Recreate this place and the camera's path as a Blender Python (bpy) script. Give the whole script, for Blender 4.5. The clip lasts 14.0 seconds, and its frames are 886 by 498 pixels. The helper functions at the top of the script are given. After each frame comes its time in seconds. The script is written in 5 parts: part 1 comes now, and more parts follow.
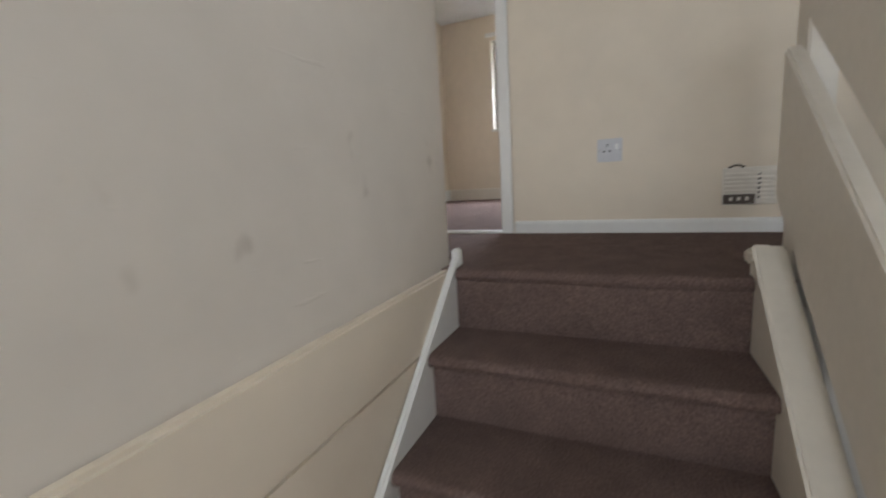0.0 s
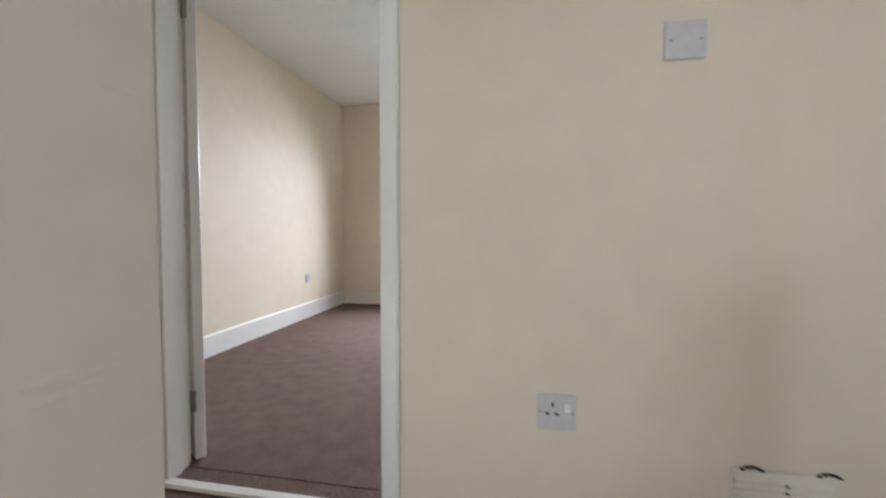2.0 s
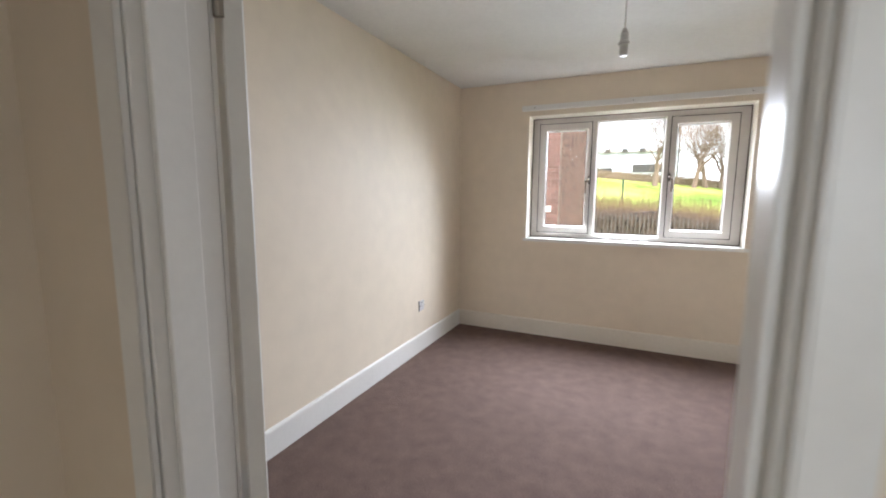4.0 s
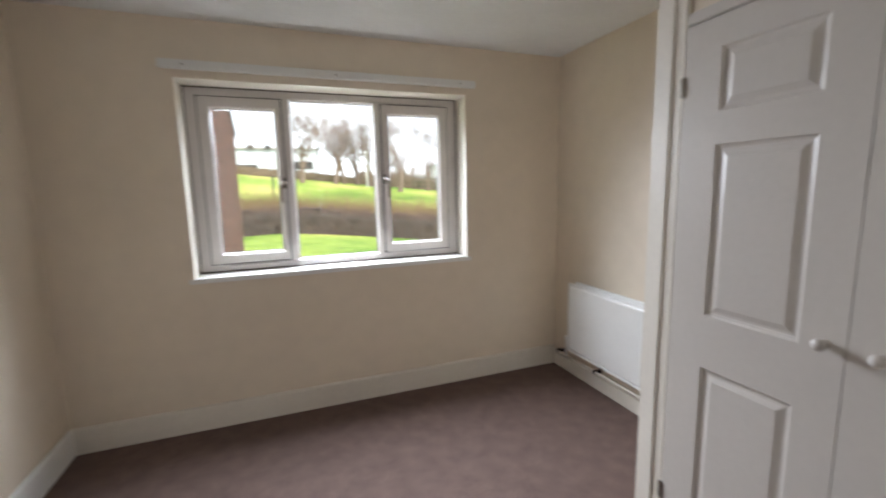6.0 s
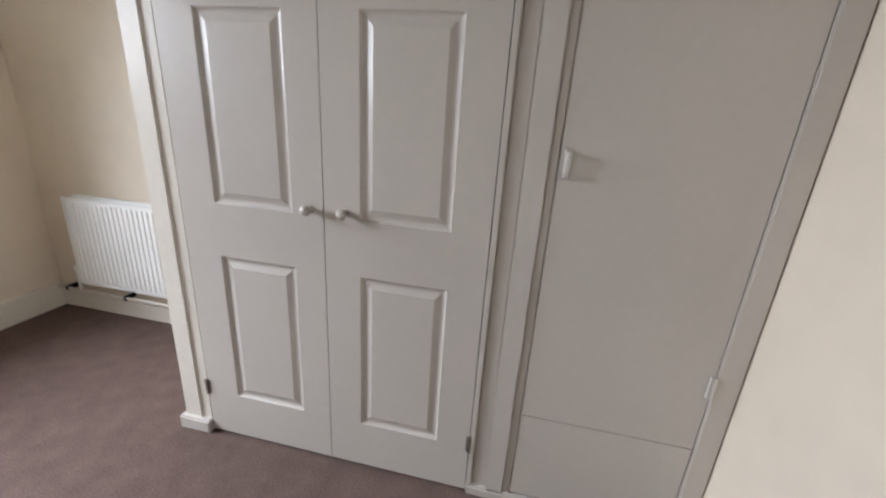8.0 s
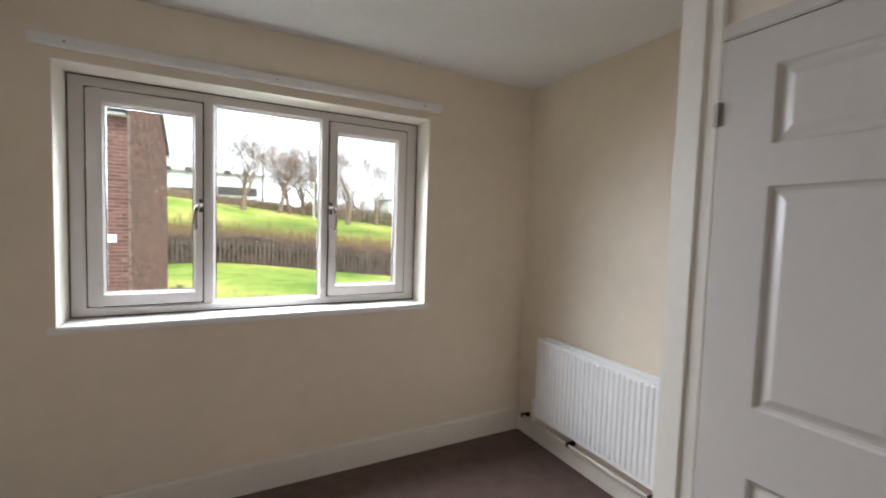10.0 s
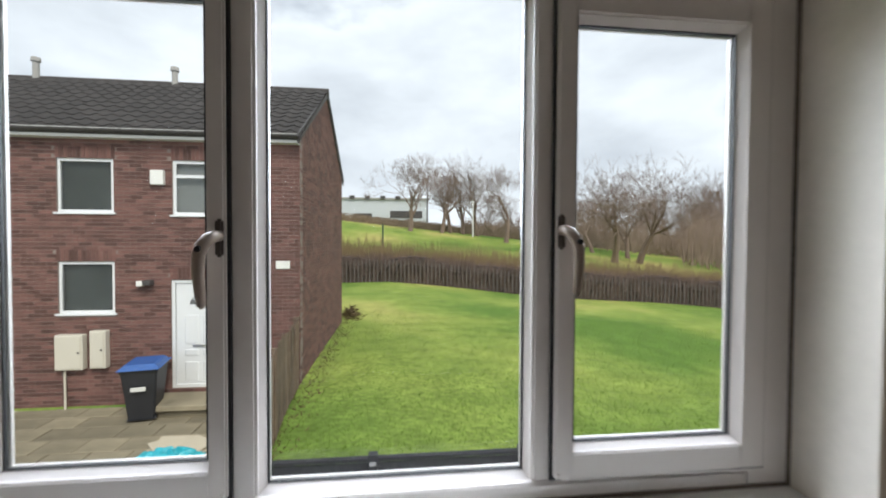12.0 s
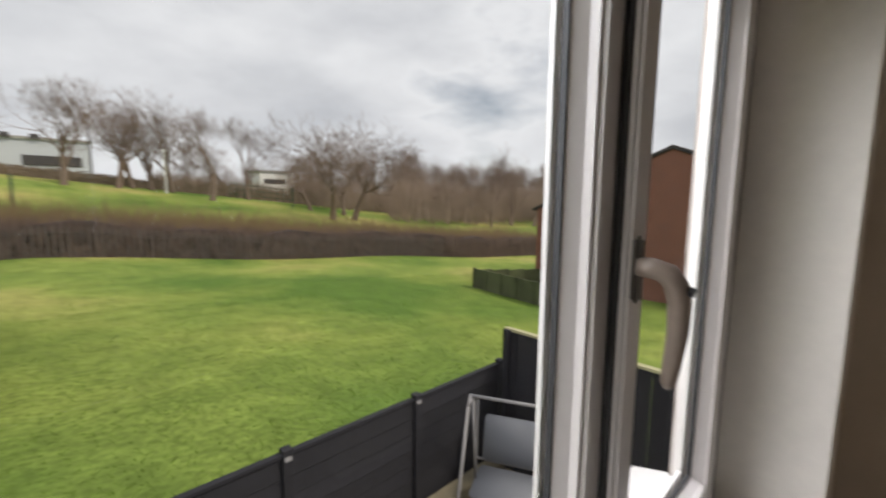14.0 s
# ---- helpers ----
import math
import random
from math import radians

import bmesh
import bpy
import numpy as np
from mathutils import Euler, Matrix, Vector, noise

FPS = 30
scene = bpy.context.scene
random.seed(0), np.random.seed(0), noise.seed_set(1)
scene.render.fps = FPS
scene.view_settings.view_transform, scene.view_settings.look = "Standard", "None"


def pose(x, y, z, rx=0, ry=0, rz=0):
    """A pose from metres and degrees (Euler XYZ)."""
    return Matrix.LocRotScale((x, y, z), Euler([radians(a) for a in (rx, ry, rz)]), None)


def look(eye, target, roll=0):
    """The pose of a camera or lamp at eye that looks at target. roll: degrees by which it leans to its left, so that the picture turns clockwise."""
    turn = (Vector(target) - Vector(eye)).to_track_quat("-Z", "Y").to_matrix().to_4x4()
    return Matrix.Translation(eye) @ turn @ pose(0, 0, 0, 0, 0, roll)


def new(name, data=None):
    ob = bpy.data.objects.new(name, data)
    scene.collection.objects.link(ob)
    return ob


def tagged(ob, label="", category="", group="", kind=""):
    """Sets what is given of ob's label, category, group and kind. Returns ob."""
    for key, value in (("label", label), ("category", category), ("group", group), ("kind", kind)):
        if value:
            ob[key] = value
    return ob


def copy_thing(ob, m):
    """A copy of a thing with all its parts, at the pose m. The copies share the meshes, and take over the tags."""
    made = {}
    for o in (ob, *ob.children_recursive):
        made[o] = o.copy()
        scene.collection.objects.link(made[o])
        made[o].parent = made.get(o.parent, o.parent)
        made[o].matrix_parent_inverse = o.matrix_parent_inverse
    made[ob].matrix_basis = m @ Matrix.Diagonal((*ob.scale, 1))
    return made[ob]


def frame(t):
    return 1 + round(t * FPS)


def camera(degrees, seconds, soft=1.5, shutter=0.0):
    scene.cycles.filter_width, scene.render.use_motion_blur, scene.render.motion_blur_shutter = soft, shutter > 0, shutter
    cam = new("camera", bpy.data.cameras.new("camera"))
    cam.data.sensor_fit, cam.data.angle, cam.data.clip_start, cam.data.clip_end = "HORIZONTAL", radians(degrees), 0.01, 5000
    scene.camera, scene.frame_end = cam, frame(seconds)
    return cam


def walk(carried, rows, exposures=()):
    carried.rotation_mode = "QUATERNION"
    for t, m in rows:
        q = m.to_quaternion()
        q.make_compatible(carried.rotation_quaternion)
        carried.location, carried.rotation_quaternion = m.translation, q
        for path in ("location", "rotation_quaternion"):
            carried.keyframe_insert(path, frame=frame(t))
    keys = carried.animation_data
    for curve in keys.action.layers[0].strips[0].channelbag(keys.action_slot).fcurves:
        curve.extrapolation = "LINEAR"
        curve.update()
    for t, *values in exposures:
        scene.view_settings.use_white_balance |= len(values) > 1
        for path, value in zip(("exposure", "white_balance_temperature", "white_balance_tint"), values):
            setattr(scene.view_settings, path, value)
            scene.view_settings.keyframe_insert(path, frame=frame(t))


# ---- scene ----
cam = camera(93.4, 14.0, soft=1.9, shutter=0.3)
PATH = [
    (0, (2.362, -5.742, 0.287), (1.565, -3.935, -0.032), -3.4),
    (0.5, (2.309, -5.448, 0.343), (2.002, -3.481, 0.159), -1.5),
    (1, (2.272, -5.181, 0.528), (2.209, -3.186, 0.388), 0.3),
    (1.5, (2.277, -4.998, 0.713), (2.131, -3.005, 0.611), 0.2),
    (2, (2.204, -4.817, 0.897), (1.818, -2.857, 0.809), 0.1),
    (2.1, (2.202, -4.772, 0.94), (1.741, -2.831, 0.836), -0.2),
    (4.3, (1.535, -3.839, 1.392), (0.706, -2.04, 1.12), 0.3),
    (4.5, (1.454, -3.71, 1.408), (0.712, -1.873, 1.13), -0.0),
    (5, (1.332, -3.403, 1.457), (0.862, -1.481, 1.167), -0.4),
    (5.5, (1.314, -3.073, 1.501), (1.257, -1.092, 1.228), -0.8),
    (6, (1.23, -2.796, 1.454), (1.921, -0.941, 1.166), -1.3),
    (6.5, (1.277, -2.7, 1.411), (2.649, -1.334, 0.91), -1.4),
    (7, (1.383, -2.754, 1.356), (3.09, -2.023, 0.614), 1.1),
    (7.5, (1.428, -2.821, 1.31), (3.205, -2.446, 0.473), 3.6),
    (8, (1.405, -2.825, 1.354), (3.254, -2.44, 0.696), 3.7),
    (8.5, (1.323, -2.752, 1.451), (3.146, -2.019, 1.081), 2.2),
    (9, (1.237, -2.681, 1.463), (2.839, -1.499, 1.277), 1.9),
    (9.2, (1.2, -2.65, 1.457), (2.668, -1.301, 1.299), 1.9),
    (11.3, (1.634, -1.328, 1.447), (1.954, 0.645, 1.363), 0.8),
    (11.5, (1.631, -1.121, 1.461), (1.895, 0.861, 1.398), 0.6),
    (12, (1.564, -0.671, 1.51), (1.789, 1.316, 1.463), 0.3),
    (12.5, (1.492, -0.289, 1.578), (1.787, 1.688, 1.537), 0.5),
    (13, (1.493, -0.084, 1.645), (1.934, 1.866, 1.581), 0.4),
    (13.5, (1.472, -0.014, 1.648), (2.286, 1.809, 1.521), -0.1),
    (13.7, (1.453, -0.016, 1.630), (2.501, 1.679, 1.467), -0.1),
    (14, (1.449, -0.016, 1.600), (2.831, 1.410, 1.358), 0.5),
]
EXPOSURES = [(0, 1.75, 6500, 10), (2.1, 2.0, 6500, 10), (4.3, 1.95, 6500, 10), (5.2, 1.75, 6500, 10), (6.2, 1.45, 6500, 10), (7.0, 1.45, 6500, 10), (7.5, 1.8, 6500, 10), (9.2, 1.65, 6500, 10), (11.3, 0.6, 6500, 10), (12.5, 0.05, 6500, 10), (13.5, -0.08, 6800, 13), (14, -0.15, 7000, 15)]
walk(cam, [(t, look(eye, target, roll)) for t, eye, target, roll in PATH], EXPOSURES)

# ---- light ----
world = bpy.data.worlds.new("overcast_sky")
scene.world = world
world.use_nodes = True
wn, wl = world.node_tree.nodes, world.node_tree.links
SUN_ELEV, SUN_ROT = radians(45), radians(155)


def sky_nodes():
    bg = wn["Background"]
    sky = wn.new("ShaderNodeTexSky")
    sky.sky_type, sky.sun_disc = "NISHITA", False
    sky.sun_elevation, sky.sun_rotation = SUN_ELEV, SUN_ROT
    tc = wn.new("ShaderNodeTexCoord")
    mp = wn.new("ShaderNodeMapping")
    mp.inputs["Scale"].default_value = (1.0, 1.0, 2.4)
    nz = wn.new("ShaderNodeTexNoise")
    nz.inputs["Scale"].default_value, nz.inputs["Detail"].default_value = 1.9, 6
    nz.inputs["Roughness"].default_value = 0.52
    cover = wn.new("ShaderNodeValToRGB")
    cover.color_ramp.elements[0].position, cover.color_ramp.elements[1].position = 0.24, 0.43
    tone = wn.new("ShaderNodeValToRGB")
    tone.color_ramp.elements[0].position, tone.color_ramp.elements[1].position = 0.42, 0.68
    tone.color_ramp.elements[0].color, tone.color_ramp.elements[1].color = (11.1, 11.6, 12.6, 1), (7.2, 7.7, 8.7, 1)
    mix = wn.new("ShaderNodeMix")
    mix.data_type = "RGBA"
    wl.new(tc.outputs["Generated"], mp.inputs["Vector"])
    wl.new(mp.outputs["Vector"], nz.inputs["Vector"])
    wl.new(nz.outputs["Fac"], cover.inputs["Fac"])
    wl.new(nz.outputs["Fac"], tone.inputs["Fac"])
    wl.new(cover.outputs["Color"], mix.inputs["Factor"])
    wl.new(sky.outputs["Color"], mix.inputs["A"])
    wl.new(tone.outputs["Color"], mix.inputs["B"])
    wl.new(mix.outputs["Result"], bg.inputs["Color"])
    bg.inputs["Strength"].default_value = 0.085


sky_nodes()


def lamp(name, kind, energy, m, color=(1, 1, 1), size=(1, 1), angle=0.2, beam=180):
    data = bpy.data.lights.new(name, kind)
    data.energy, data.color = energy, color
    if kind == "AREA":
        data.shape, data.size, data.size_y = "RECTANGLE", size[0], size[1]
        data.spread = radians(beam)
    if kind == "SUN":
        data.angle = angle
    ob = new(name, data)
    ob.matrix_world = m
    return ob


lamp("sun", "SUN", 2.3, pose(0, 0, 30, 45, 0, 25), (1.0, 0.93, 0.82), angle=radians(18))
# sky light through the openings; hall and side room windows are unseen, assumed
lamp("bedroom_window_light", "AREA", 46, pose(1.58, 0.54, 1.92, -55, 0, 0), (0.80, 0.87, 1.0), (1.75, 0.92), beam=126)
# Added to brighten the landing and hall from unseen windows.
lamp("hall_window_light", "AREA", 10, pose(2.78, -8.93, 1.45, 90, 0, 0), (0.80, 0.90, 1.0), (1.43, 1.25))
lamp("side_room_window_light", "AREA", 3, pose(5.03, -5.80, 1.50, 90, 0, 90), (0.90, 0.95, 1.0), (1.15, 1.15))
lamp("front_door_light", "AREA", 1.5, pose(2.45, -8.92, -0.8, 90, 0, 0), (0.76, 0.88, 1.0), (0.46, 1.75))

# ---- materials ----


def material(name, color, rough=0.6, metal=0.0, grain=0.06, grain_scale=40.0, stain=0.06, stain_scale=1.5, bump=0.05, bump_scale=150.0, vary=0.0, spec=0.5):
    m = bpy.data.materials.new(name)
    m.use_nodes = True
    n, l = m.node_tree.nodes, m.node_tree.links
    b = n["Principled BSDF"]
    b.inputs["Roughness"].default_value, b.inputs["Metallic"].default_value = rough, metal
    b.inputs["Specular IOR Level"].default_value = spec
    tc = n.new("ShaderNodeTexCoord")
    src = tc.outputs["Object"]

    def noise_at(scale, detail=4):
        t = n.new("ShaderNodeTexNoise")
        t.inputs["Scale"].default_value, t.inputs["Detail"].default_value = scale, detail
        l.new(src, t.inputs["Vector"])
        return t.outputs["Fac"]

    def ranged(fac, amount):
        r = n.new("ShaderNodeMapRange")
        r.inputs["From Min"].default_value, r.inputs["From Max"].default_value = 0.25, 0.75
        r.inputs["To Min"].default_value, r.inputs["To Max"].default_value = 1 - amount, 1 + amount
        l.new(fac, r.inputs["Value"])
        return r.outputs["Result"]

    def times(a, c):
        x = n.new("ShaderNodeMath")
        x.operation = "MULTIPLY"
        l.new(a, x.inputs[0])
        l.new(c, x.inputs[1])
        return x.outputs[0]

    f = times(ranged(noise_at(grain_scale), grain), ranged(noise_at(stain_scale, 5), stain))
    if vary:
        oi = n.new("ShaderNodeObjectInfo")
        r = n.new("ShaderNodeMapRange")
        r.inputs["To Min"].default_value, r.inputs["To Max"].default_value = 1 - vary, 1 + vary
        l.new(oi.outputs["Random"], r.inputs["Value"])
        f = times(f, r.outputs["Result"])
    sc = n.new("ShaderNodeVectorMath")
    sc.operation = "SCALE"
    sc.inputs[0].default_value = color[:3]
    l.new(f, sc.inputs["Scale"])
    l.new(sc.outputs["Vector"], b.inputs["Base Color"])
    if bump:
        bp = n.new("ShaderNodeBump")
        bp.inputs["Strength"].default_value, bp.inputs["Distance"].default_value = bump, 0.01
        l.new(noise_at(bump_scale, 6), bp.inputs["Height"])
        l.new(bp.outputs["Normal"], b.inputs["Normal"])
    return m


def glass_material():
    m = bpy.data.materials.new("window_glass")
    m.use_nodes = True
    n, l = m.node_tree.nodes, m.node_tree.links
    n.remove(n["Principled BSDF"])
    tr, gl, mx = n.new("ShaderNodeBsdfTransparent"), n.new("ShaderNodeBsdfGlossy"), n.new("ShaderNodeMixShader")
    mx.inputs["Fac"].default_value = 0.010
    gl.inputs["Roughness"].default_value = 0.02
    tr.inputs["Color"].default_value = (0.95, 0.97, 0.96, 1)
    l.new(tr.outputs["BSDF"], mx.inputs[1])
    l.new(gl.outputs["BSDF"], mx.inputs[2])
    l.new(mx.outputs["Shader"], n["Material Output"].inputs["Surface"])
    return m



def lawn_material():
    """Mown grass: green with straw-yellow drifts, worn tufts and far-off dulling by patches."""
    m = material("lawn_grass", (1, 1, 1), 0.95, grain=0.34, grain_scale=9, stain=0.20, stain_scale=1.6, bump=0.7, bump_scale=30, spec=0.08)
    n, l = m.node_tree.nodes, m.node_tree.links
    b = n["Principled BSDF"]
    old = b.inputs["Base Color"].links[0].from_socket
    tc = n.new("ShaderNodeTexCoord")
    nz = n.new("ShaderNodeTexNoise")
    nz.inputs["Scale"].default_value, nz.inputs["Detail"].default_value = 0.10, 5
    ramp = n.new("ShaderNodeValToRGB")
    e = ramp.color_ramp.elements
    e[0].position, e[0].color = 0.38, (0.112, 0.195, 0.040, 1)
    e[1].position, e[1].color = 0.68, (0.43, 0.385, 0.135, 1)
    mid = e.new(0.53)
    mid.color = (0.245, 0.310, 0.072, 1)
    mul = n.new("ShaderNodeMix")
    mul.data_type, mul.blend_type = "RGBA", "MULTIPLY"
    mul.inputs["Factor"].default_value = 1.0
    l.new(tc.outputs["Object"], nz.inputs["Vector"])
    l.new(nz.outputs["Fac"], ramp.inputs["Fac"])
    l.new(old, mul.inputs["A"])
    l.new(ramp.outputs["Color"], mul.inputs["B"])
    l.new(mul.outputs["Result"], b.inputs["Base Color"])
    return m


def scuffed_wall():
    """Magnolia plaster with sparse grey smudges and shallow trowel scratches."""
    m = material("scuffed_magnolia_paint", (0.69, 0.63, 0.555), 0.6, grain=0.03, grain_scale=9, stain=0.06, stain_scale=1.4, bump=0.05, bump_scale=28)
    n, l = m.node_tree.nodes, m.node_tree.links
    b = n["Principled BSDF"]
    old = b.inputs["Base Color"].links[0].from_socket
    tc = n.new("ShaderNodeTexCoord")

    def spots(scale, stretch, lo, hi):
        mp = n.new("ShaderNodeMapping")
        mp.inputs["Scale"].default_value = stretch
        nz = n.new("ShaderNodeTexNoise")
        nz.inputs["Scale"].default_value, nz.inputs["Detail"].default_value = scale, 3
        r = n.new("ShaderNodeMapRange")
        r.inputs["From Min"].default_value, r.inputs["From Max"].default_value = lo, hi
        l.new(tc.outputs["Object"], mp.inputs["Vector"])
        l.new(mp.outputs["Vector"], nz.inputs["Vector"])
        l.new(nz.outputs["Fac"], r.inputs["Value"])
        return r.outputs["Result"]
    mix = n.new("ShaderNodeMix")
    mix.data_type = "RGBA"
    mix.inputs["B"].default_value = (0.42, 0.36, 0.30, 1)
    l.new(spots(6.0, (1, 1, 0.7), 0.66, 0.76), mix.inputs["Factor"])
    l.new(old, mix.inputs["A"])
    l.new(mix.outputs["Result"], b.inputs["Base Color"])
    bp = n.new("ShaderNodeBump")
    bp.inputs["Strength"].default_value, bp.inputs["Distance"].default_value = 0.28, 0.004
    l.new(spots(5.0, (1, 1.0, 7.0), 0.66, 0.74), bp.inputs["Height"])
    l.new(b.inputs["Normal"].links[0].from_socket, bp.inputs["Normal"])
    l.new(bp.outputs["Normal"], b.inputs["Normal"])
    return m


def island_brick():
    """The same brick for joined pieces, each of its own shade."""
    m = material("red_brown_brick_wall", (0.140, 0.068, 0.058), 0.85, grain=0.25, grain_scale=60, stain=0.18, stain_scale=2.0, bump=0.4, bump_scale=120)
    n, l = m.node_tree.nodes, m.node_tree.links
    b = n["Principled BSDF"]
    old = b.inputs["Base Color"].links[0].from_socket
    g = n.new("ShaderNodeNewGeometry")
    r = n.new("ShaderNodeMapRange")
    r.inputs["To Min"].default_value, r.inputs["To Max"].default_value = 0.58, 1.42
    sc = n.new("ShaderNodeVectorMath")
    sc.operation = "SCALE"
    l.new(g.outputs["Random Per Island"], r.inputs["Value"])
    l.new(old, sc.inputs[0])
    l.new(r.outputs["Result"], sc.inputs["Scale"])
    l.new(sc.outputs["Vector"], b.inputs["Base Color"])
    return m


CREAM = material("magnolia_wall_paint", (0.735, 0.642, 0.520), 0.62, grain=0.03, grain_scale=9, stain=0.05, stain_scale=1.1, bump=0.05, bump_scale=28)
CEIL = material("white_ceiling_paint", (0.74, 0.74, 0.72), 0.8, grain=0.03, bump=0.15, bump_scale=90)
GLOSS = material("white_gloss_paint", (0.76, 0.75, 0.72), 0.32, grain=0.02, stain=0.04, bump=0.04, bump_scale=45)
# Even off-white, set darker than GLOSS to offset the strong window lamp.
WARDROBE = material("toned_down_off_white_paint", (0.545, 0.505, 0.460), 0.36, grain=0.02, stain=0.05, bump=0.05, bump_scale=45)
CREAMGLOSS = material("cream_satin_paint", (0.72, 0.67, 0.59), 0.4, grain=0.03, stain=0.05, bump=0.06, bump_scale=40)
CARPET = material("brown_carpet", (0.195, 0.134, 0.116), 0.95, grain=0.40, grain_scale=170, stain=0.15, stain_scale=11, bump=0.9, bump_scale=420, spec=0.1)
UPVC = material("white_upvc", (0.64, 0.595, 0.56), 0.3, grain=0.015, stain=0.05, bump=0.0)
GASKET = material("black_rubber_gasket", (0.02, 0.02, 0.02), 0.7, bump=0)
# Cream made paler than the walls: sky light on the reveal, painted in.
LINING = material("sky_lit_reveal_cream", (0.80, 0.745, 0.655), 0.55, grain=0.03, stain=0.06, bump=0.05, bump_scale=28)
SEALANT = material("dirty_sealant", (0.13, 0.10, 0.08), 0.8, grain=0.4, grain_scale=14, stain=0.4, stain_scale=3, bump=0.1)
# Brown-grey that paints the shade inside the vent opening.
VENTSLOT = material("vent_opening_shade", (0.11, 0.09, 0.075), 0.9, bump=0)
CHROME = material("worn_chrome", (0.62, 0.60, 0.57), 0.28, 1.0, grain=0.05, bump=0)
BRASS = material("dull_steel_hinge", (0.32, 0.29, 0.25), 0.45, 0.9, bump=0)
# White plastic greyed to hold the shadow on the wall plates.
SOCKETW = material("shaded_white_plastic", (0.56, 0.55, 0.56), 0.35, bump=0)
PLASTIC = material("white_plastic", (0.78, 0.77, 0.74), 0.35, bump=0)
RADW = material("radiator_enamel", (0.83, 0.83, 0.81), 0.3, grain=0.015, bump=0)
# Near black for black fittings, and for shade painted into gaps and holes.
DARK = material("black_part_or_gap_shade", (0.015, 0.013, 0.012), 0.9, bump=0)
GLASS = glass_material()
HALLW = material("white_hall_paint", (0.84, 0.84, 0.83), 0.6, grain=0.03, bump=0.06)
LAMPGREY = material("aged_white_plastic", (0.45, 0.44, 0.41), 0.4, bump=0)
BRICK = material("red_brown_brick", (0.140, 0.068, 0.058), 0.85, grain=0.25, grain_scale=60, stain=0.18, stain_scale=2.0, bump=0.5, bump_scale=120, vary=0.3)
MORTAR = material("grey_mortar", (0.24, 0.19, 0.17), 0.95, grain=0.15, stain=0.15)
ROOF = material("dark_concrete_roof_tile", (0.042, 0.037, 0.035), 0.8, grain=0.25, grain_scale=30, stain=0.3, stain_scale=2, bump=0.4, vary=0.2)
BLACKWOOD = material("black_stained_timber", (0.018, 0.018, 0.024), 0.7, grain=0.3, grain_scale=20, bump=0.3, vary=0.2)
GREYWOOD = material("weathered_brown_timber", (0.17, 0.120, 0.088), 0.9, grain=0.3, grain_scale=25, stain=0.35, stain_scale=3, bump=0.5, vary=0.3)
PAVE = material("garden_paving", (0.30, 0.25, 0.17), 0.9, grain=0.2, stain=0.3, stain_scale=1.3, bump=0.4, vary=0.2)
HEDGE = material("bare_hedge_twigs", (0.145, 0.100, 0.088), 0.95, grain=0.3, stain=0.3, bump=0)
BARK = material("winter_bark", (0.215, 0.155, 0.125), 0.95, grain=0.3, bump=0.3)
STEELGREY = material("galvanised_steel", (0.36, 0.35, 0.36), 0.55, 0.2, bump=0)
PALES = material("dull_brown_grey_steel", (0.15, 0.13, 0.125), 0.7, 0.1, bump=0)
GREENWOOD = material("green_weathered_timber", (0.09, 0.10, 0.05), 0.9, grain=0.3, stain=0.3, bump=0.4, vary=0.2)

LAWN = lawn_material()
SCUFFED = scuffed_wall()
BRICKS = island_brick()
BLADE = material("grass_blades", (0.15, 0.24, 0.04), 0.9, grain=0.3, grain_scale=5, bump=0, spec=0.1)
LITTER = material("fallen_leaves", (0.16, 0.12, 0.07), 0.95, grain=0.4, grain_scale=12, bump=0, spec=0.1)
# Dark grey that paints the unlit rooms of the brick house.
ROOMDARK = material("unlit_room_shade", (0.12, 0.12, 0.12), 0.9, bump=0)
FLUE = material("grey_concrete", (0.36, 0.35, 0.33), 0.9, grain=0.15, bump=0.2)
FASCIA = material("dull_fascia_paint", (0.55, 0.54, 0.52), 0.5, stain=0.15, bump=0)
DARKGREY = material("dark_grey_plastic", (0.06, 0.055, 0.055), 0.6, bump=0)
HOUSEWHITE = material("weathered_white_plastic", (0.74, 0.75, 0.77), 0.4, grain=0.02, stain=0.06, bump=0)
METER = material("cream_meter_plastic", (0.62, 0.58, 0.50), 0.5, bump=0)
BLIND = material("pale_blind", (0.88, 0.93, 0.92), 0.8, grain=0.1, grain_scale=8, bump=0)
# Net curtain whose dimness behind the glass is put into its grey.
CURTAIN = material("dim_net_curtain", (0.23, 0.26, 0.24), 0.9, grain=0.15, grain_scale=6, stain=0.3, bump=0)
SLAB = material("mossy_slab", (0.25, 0.215, 0.15), 0.95, grain=0.2, stain=0.35, stain_scale=2.2, bump=0.4, vary=0.22)
BINBLACK = material("black_bin_plastic", (0.022, 0.023, 0.028), 0.5, bump=0.1)
BINBLUE = material("blue_bin_plastic", (0.03, 0.11, 0.36), 0.45, bump=0.05)
TARP = material("blue_polythene", (0.03, 0.42, 0.52), 0.35, grain=0.2, bump=0.2)
CARD = material("pale_cardboard", (0.52, 0.46, 0.36), 0.9, bump=0.1)
PALEWOOD = material("bare_pale_timber", (0.50, 0.47, 0.28), 0.8, bump=0.2)
CUSHION = material("grey_fabric", (0.27, 0.28, 0.31), 0.9, grain=0.2, grain_scale=90, bump=0.3)
BRICKFAR = material("far_red_brick", (0.23, 0.10, 0.07), 0.9, grain=0.3, grain_scale=12, stain=0.15, bump=0.3)
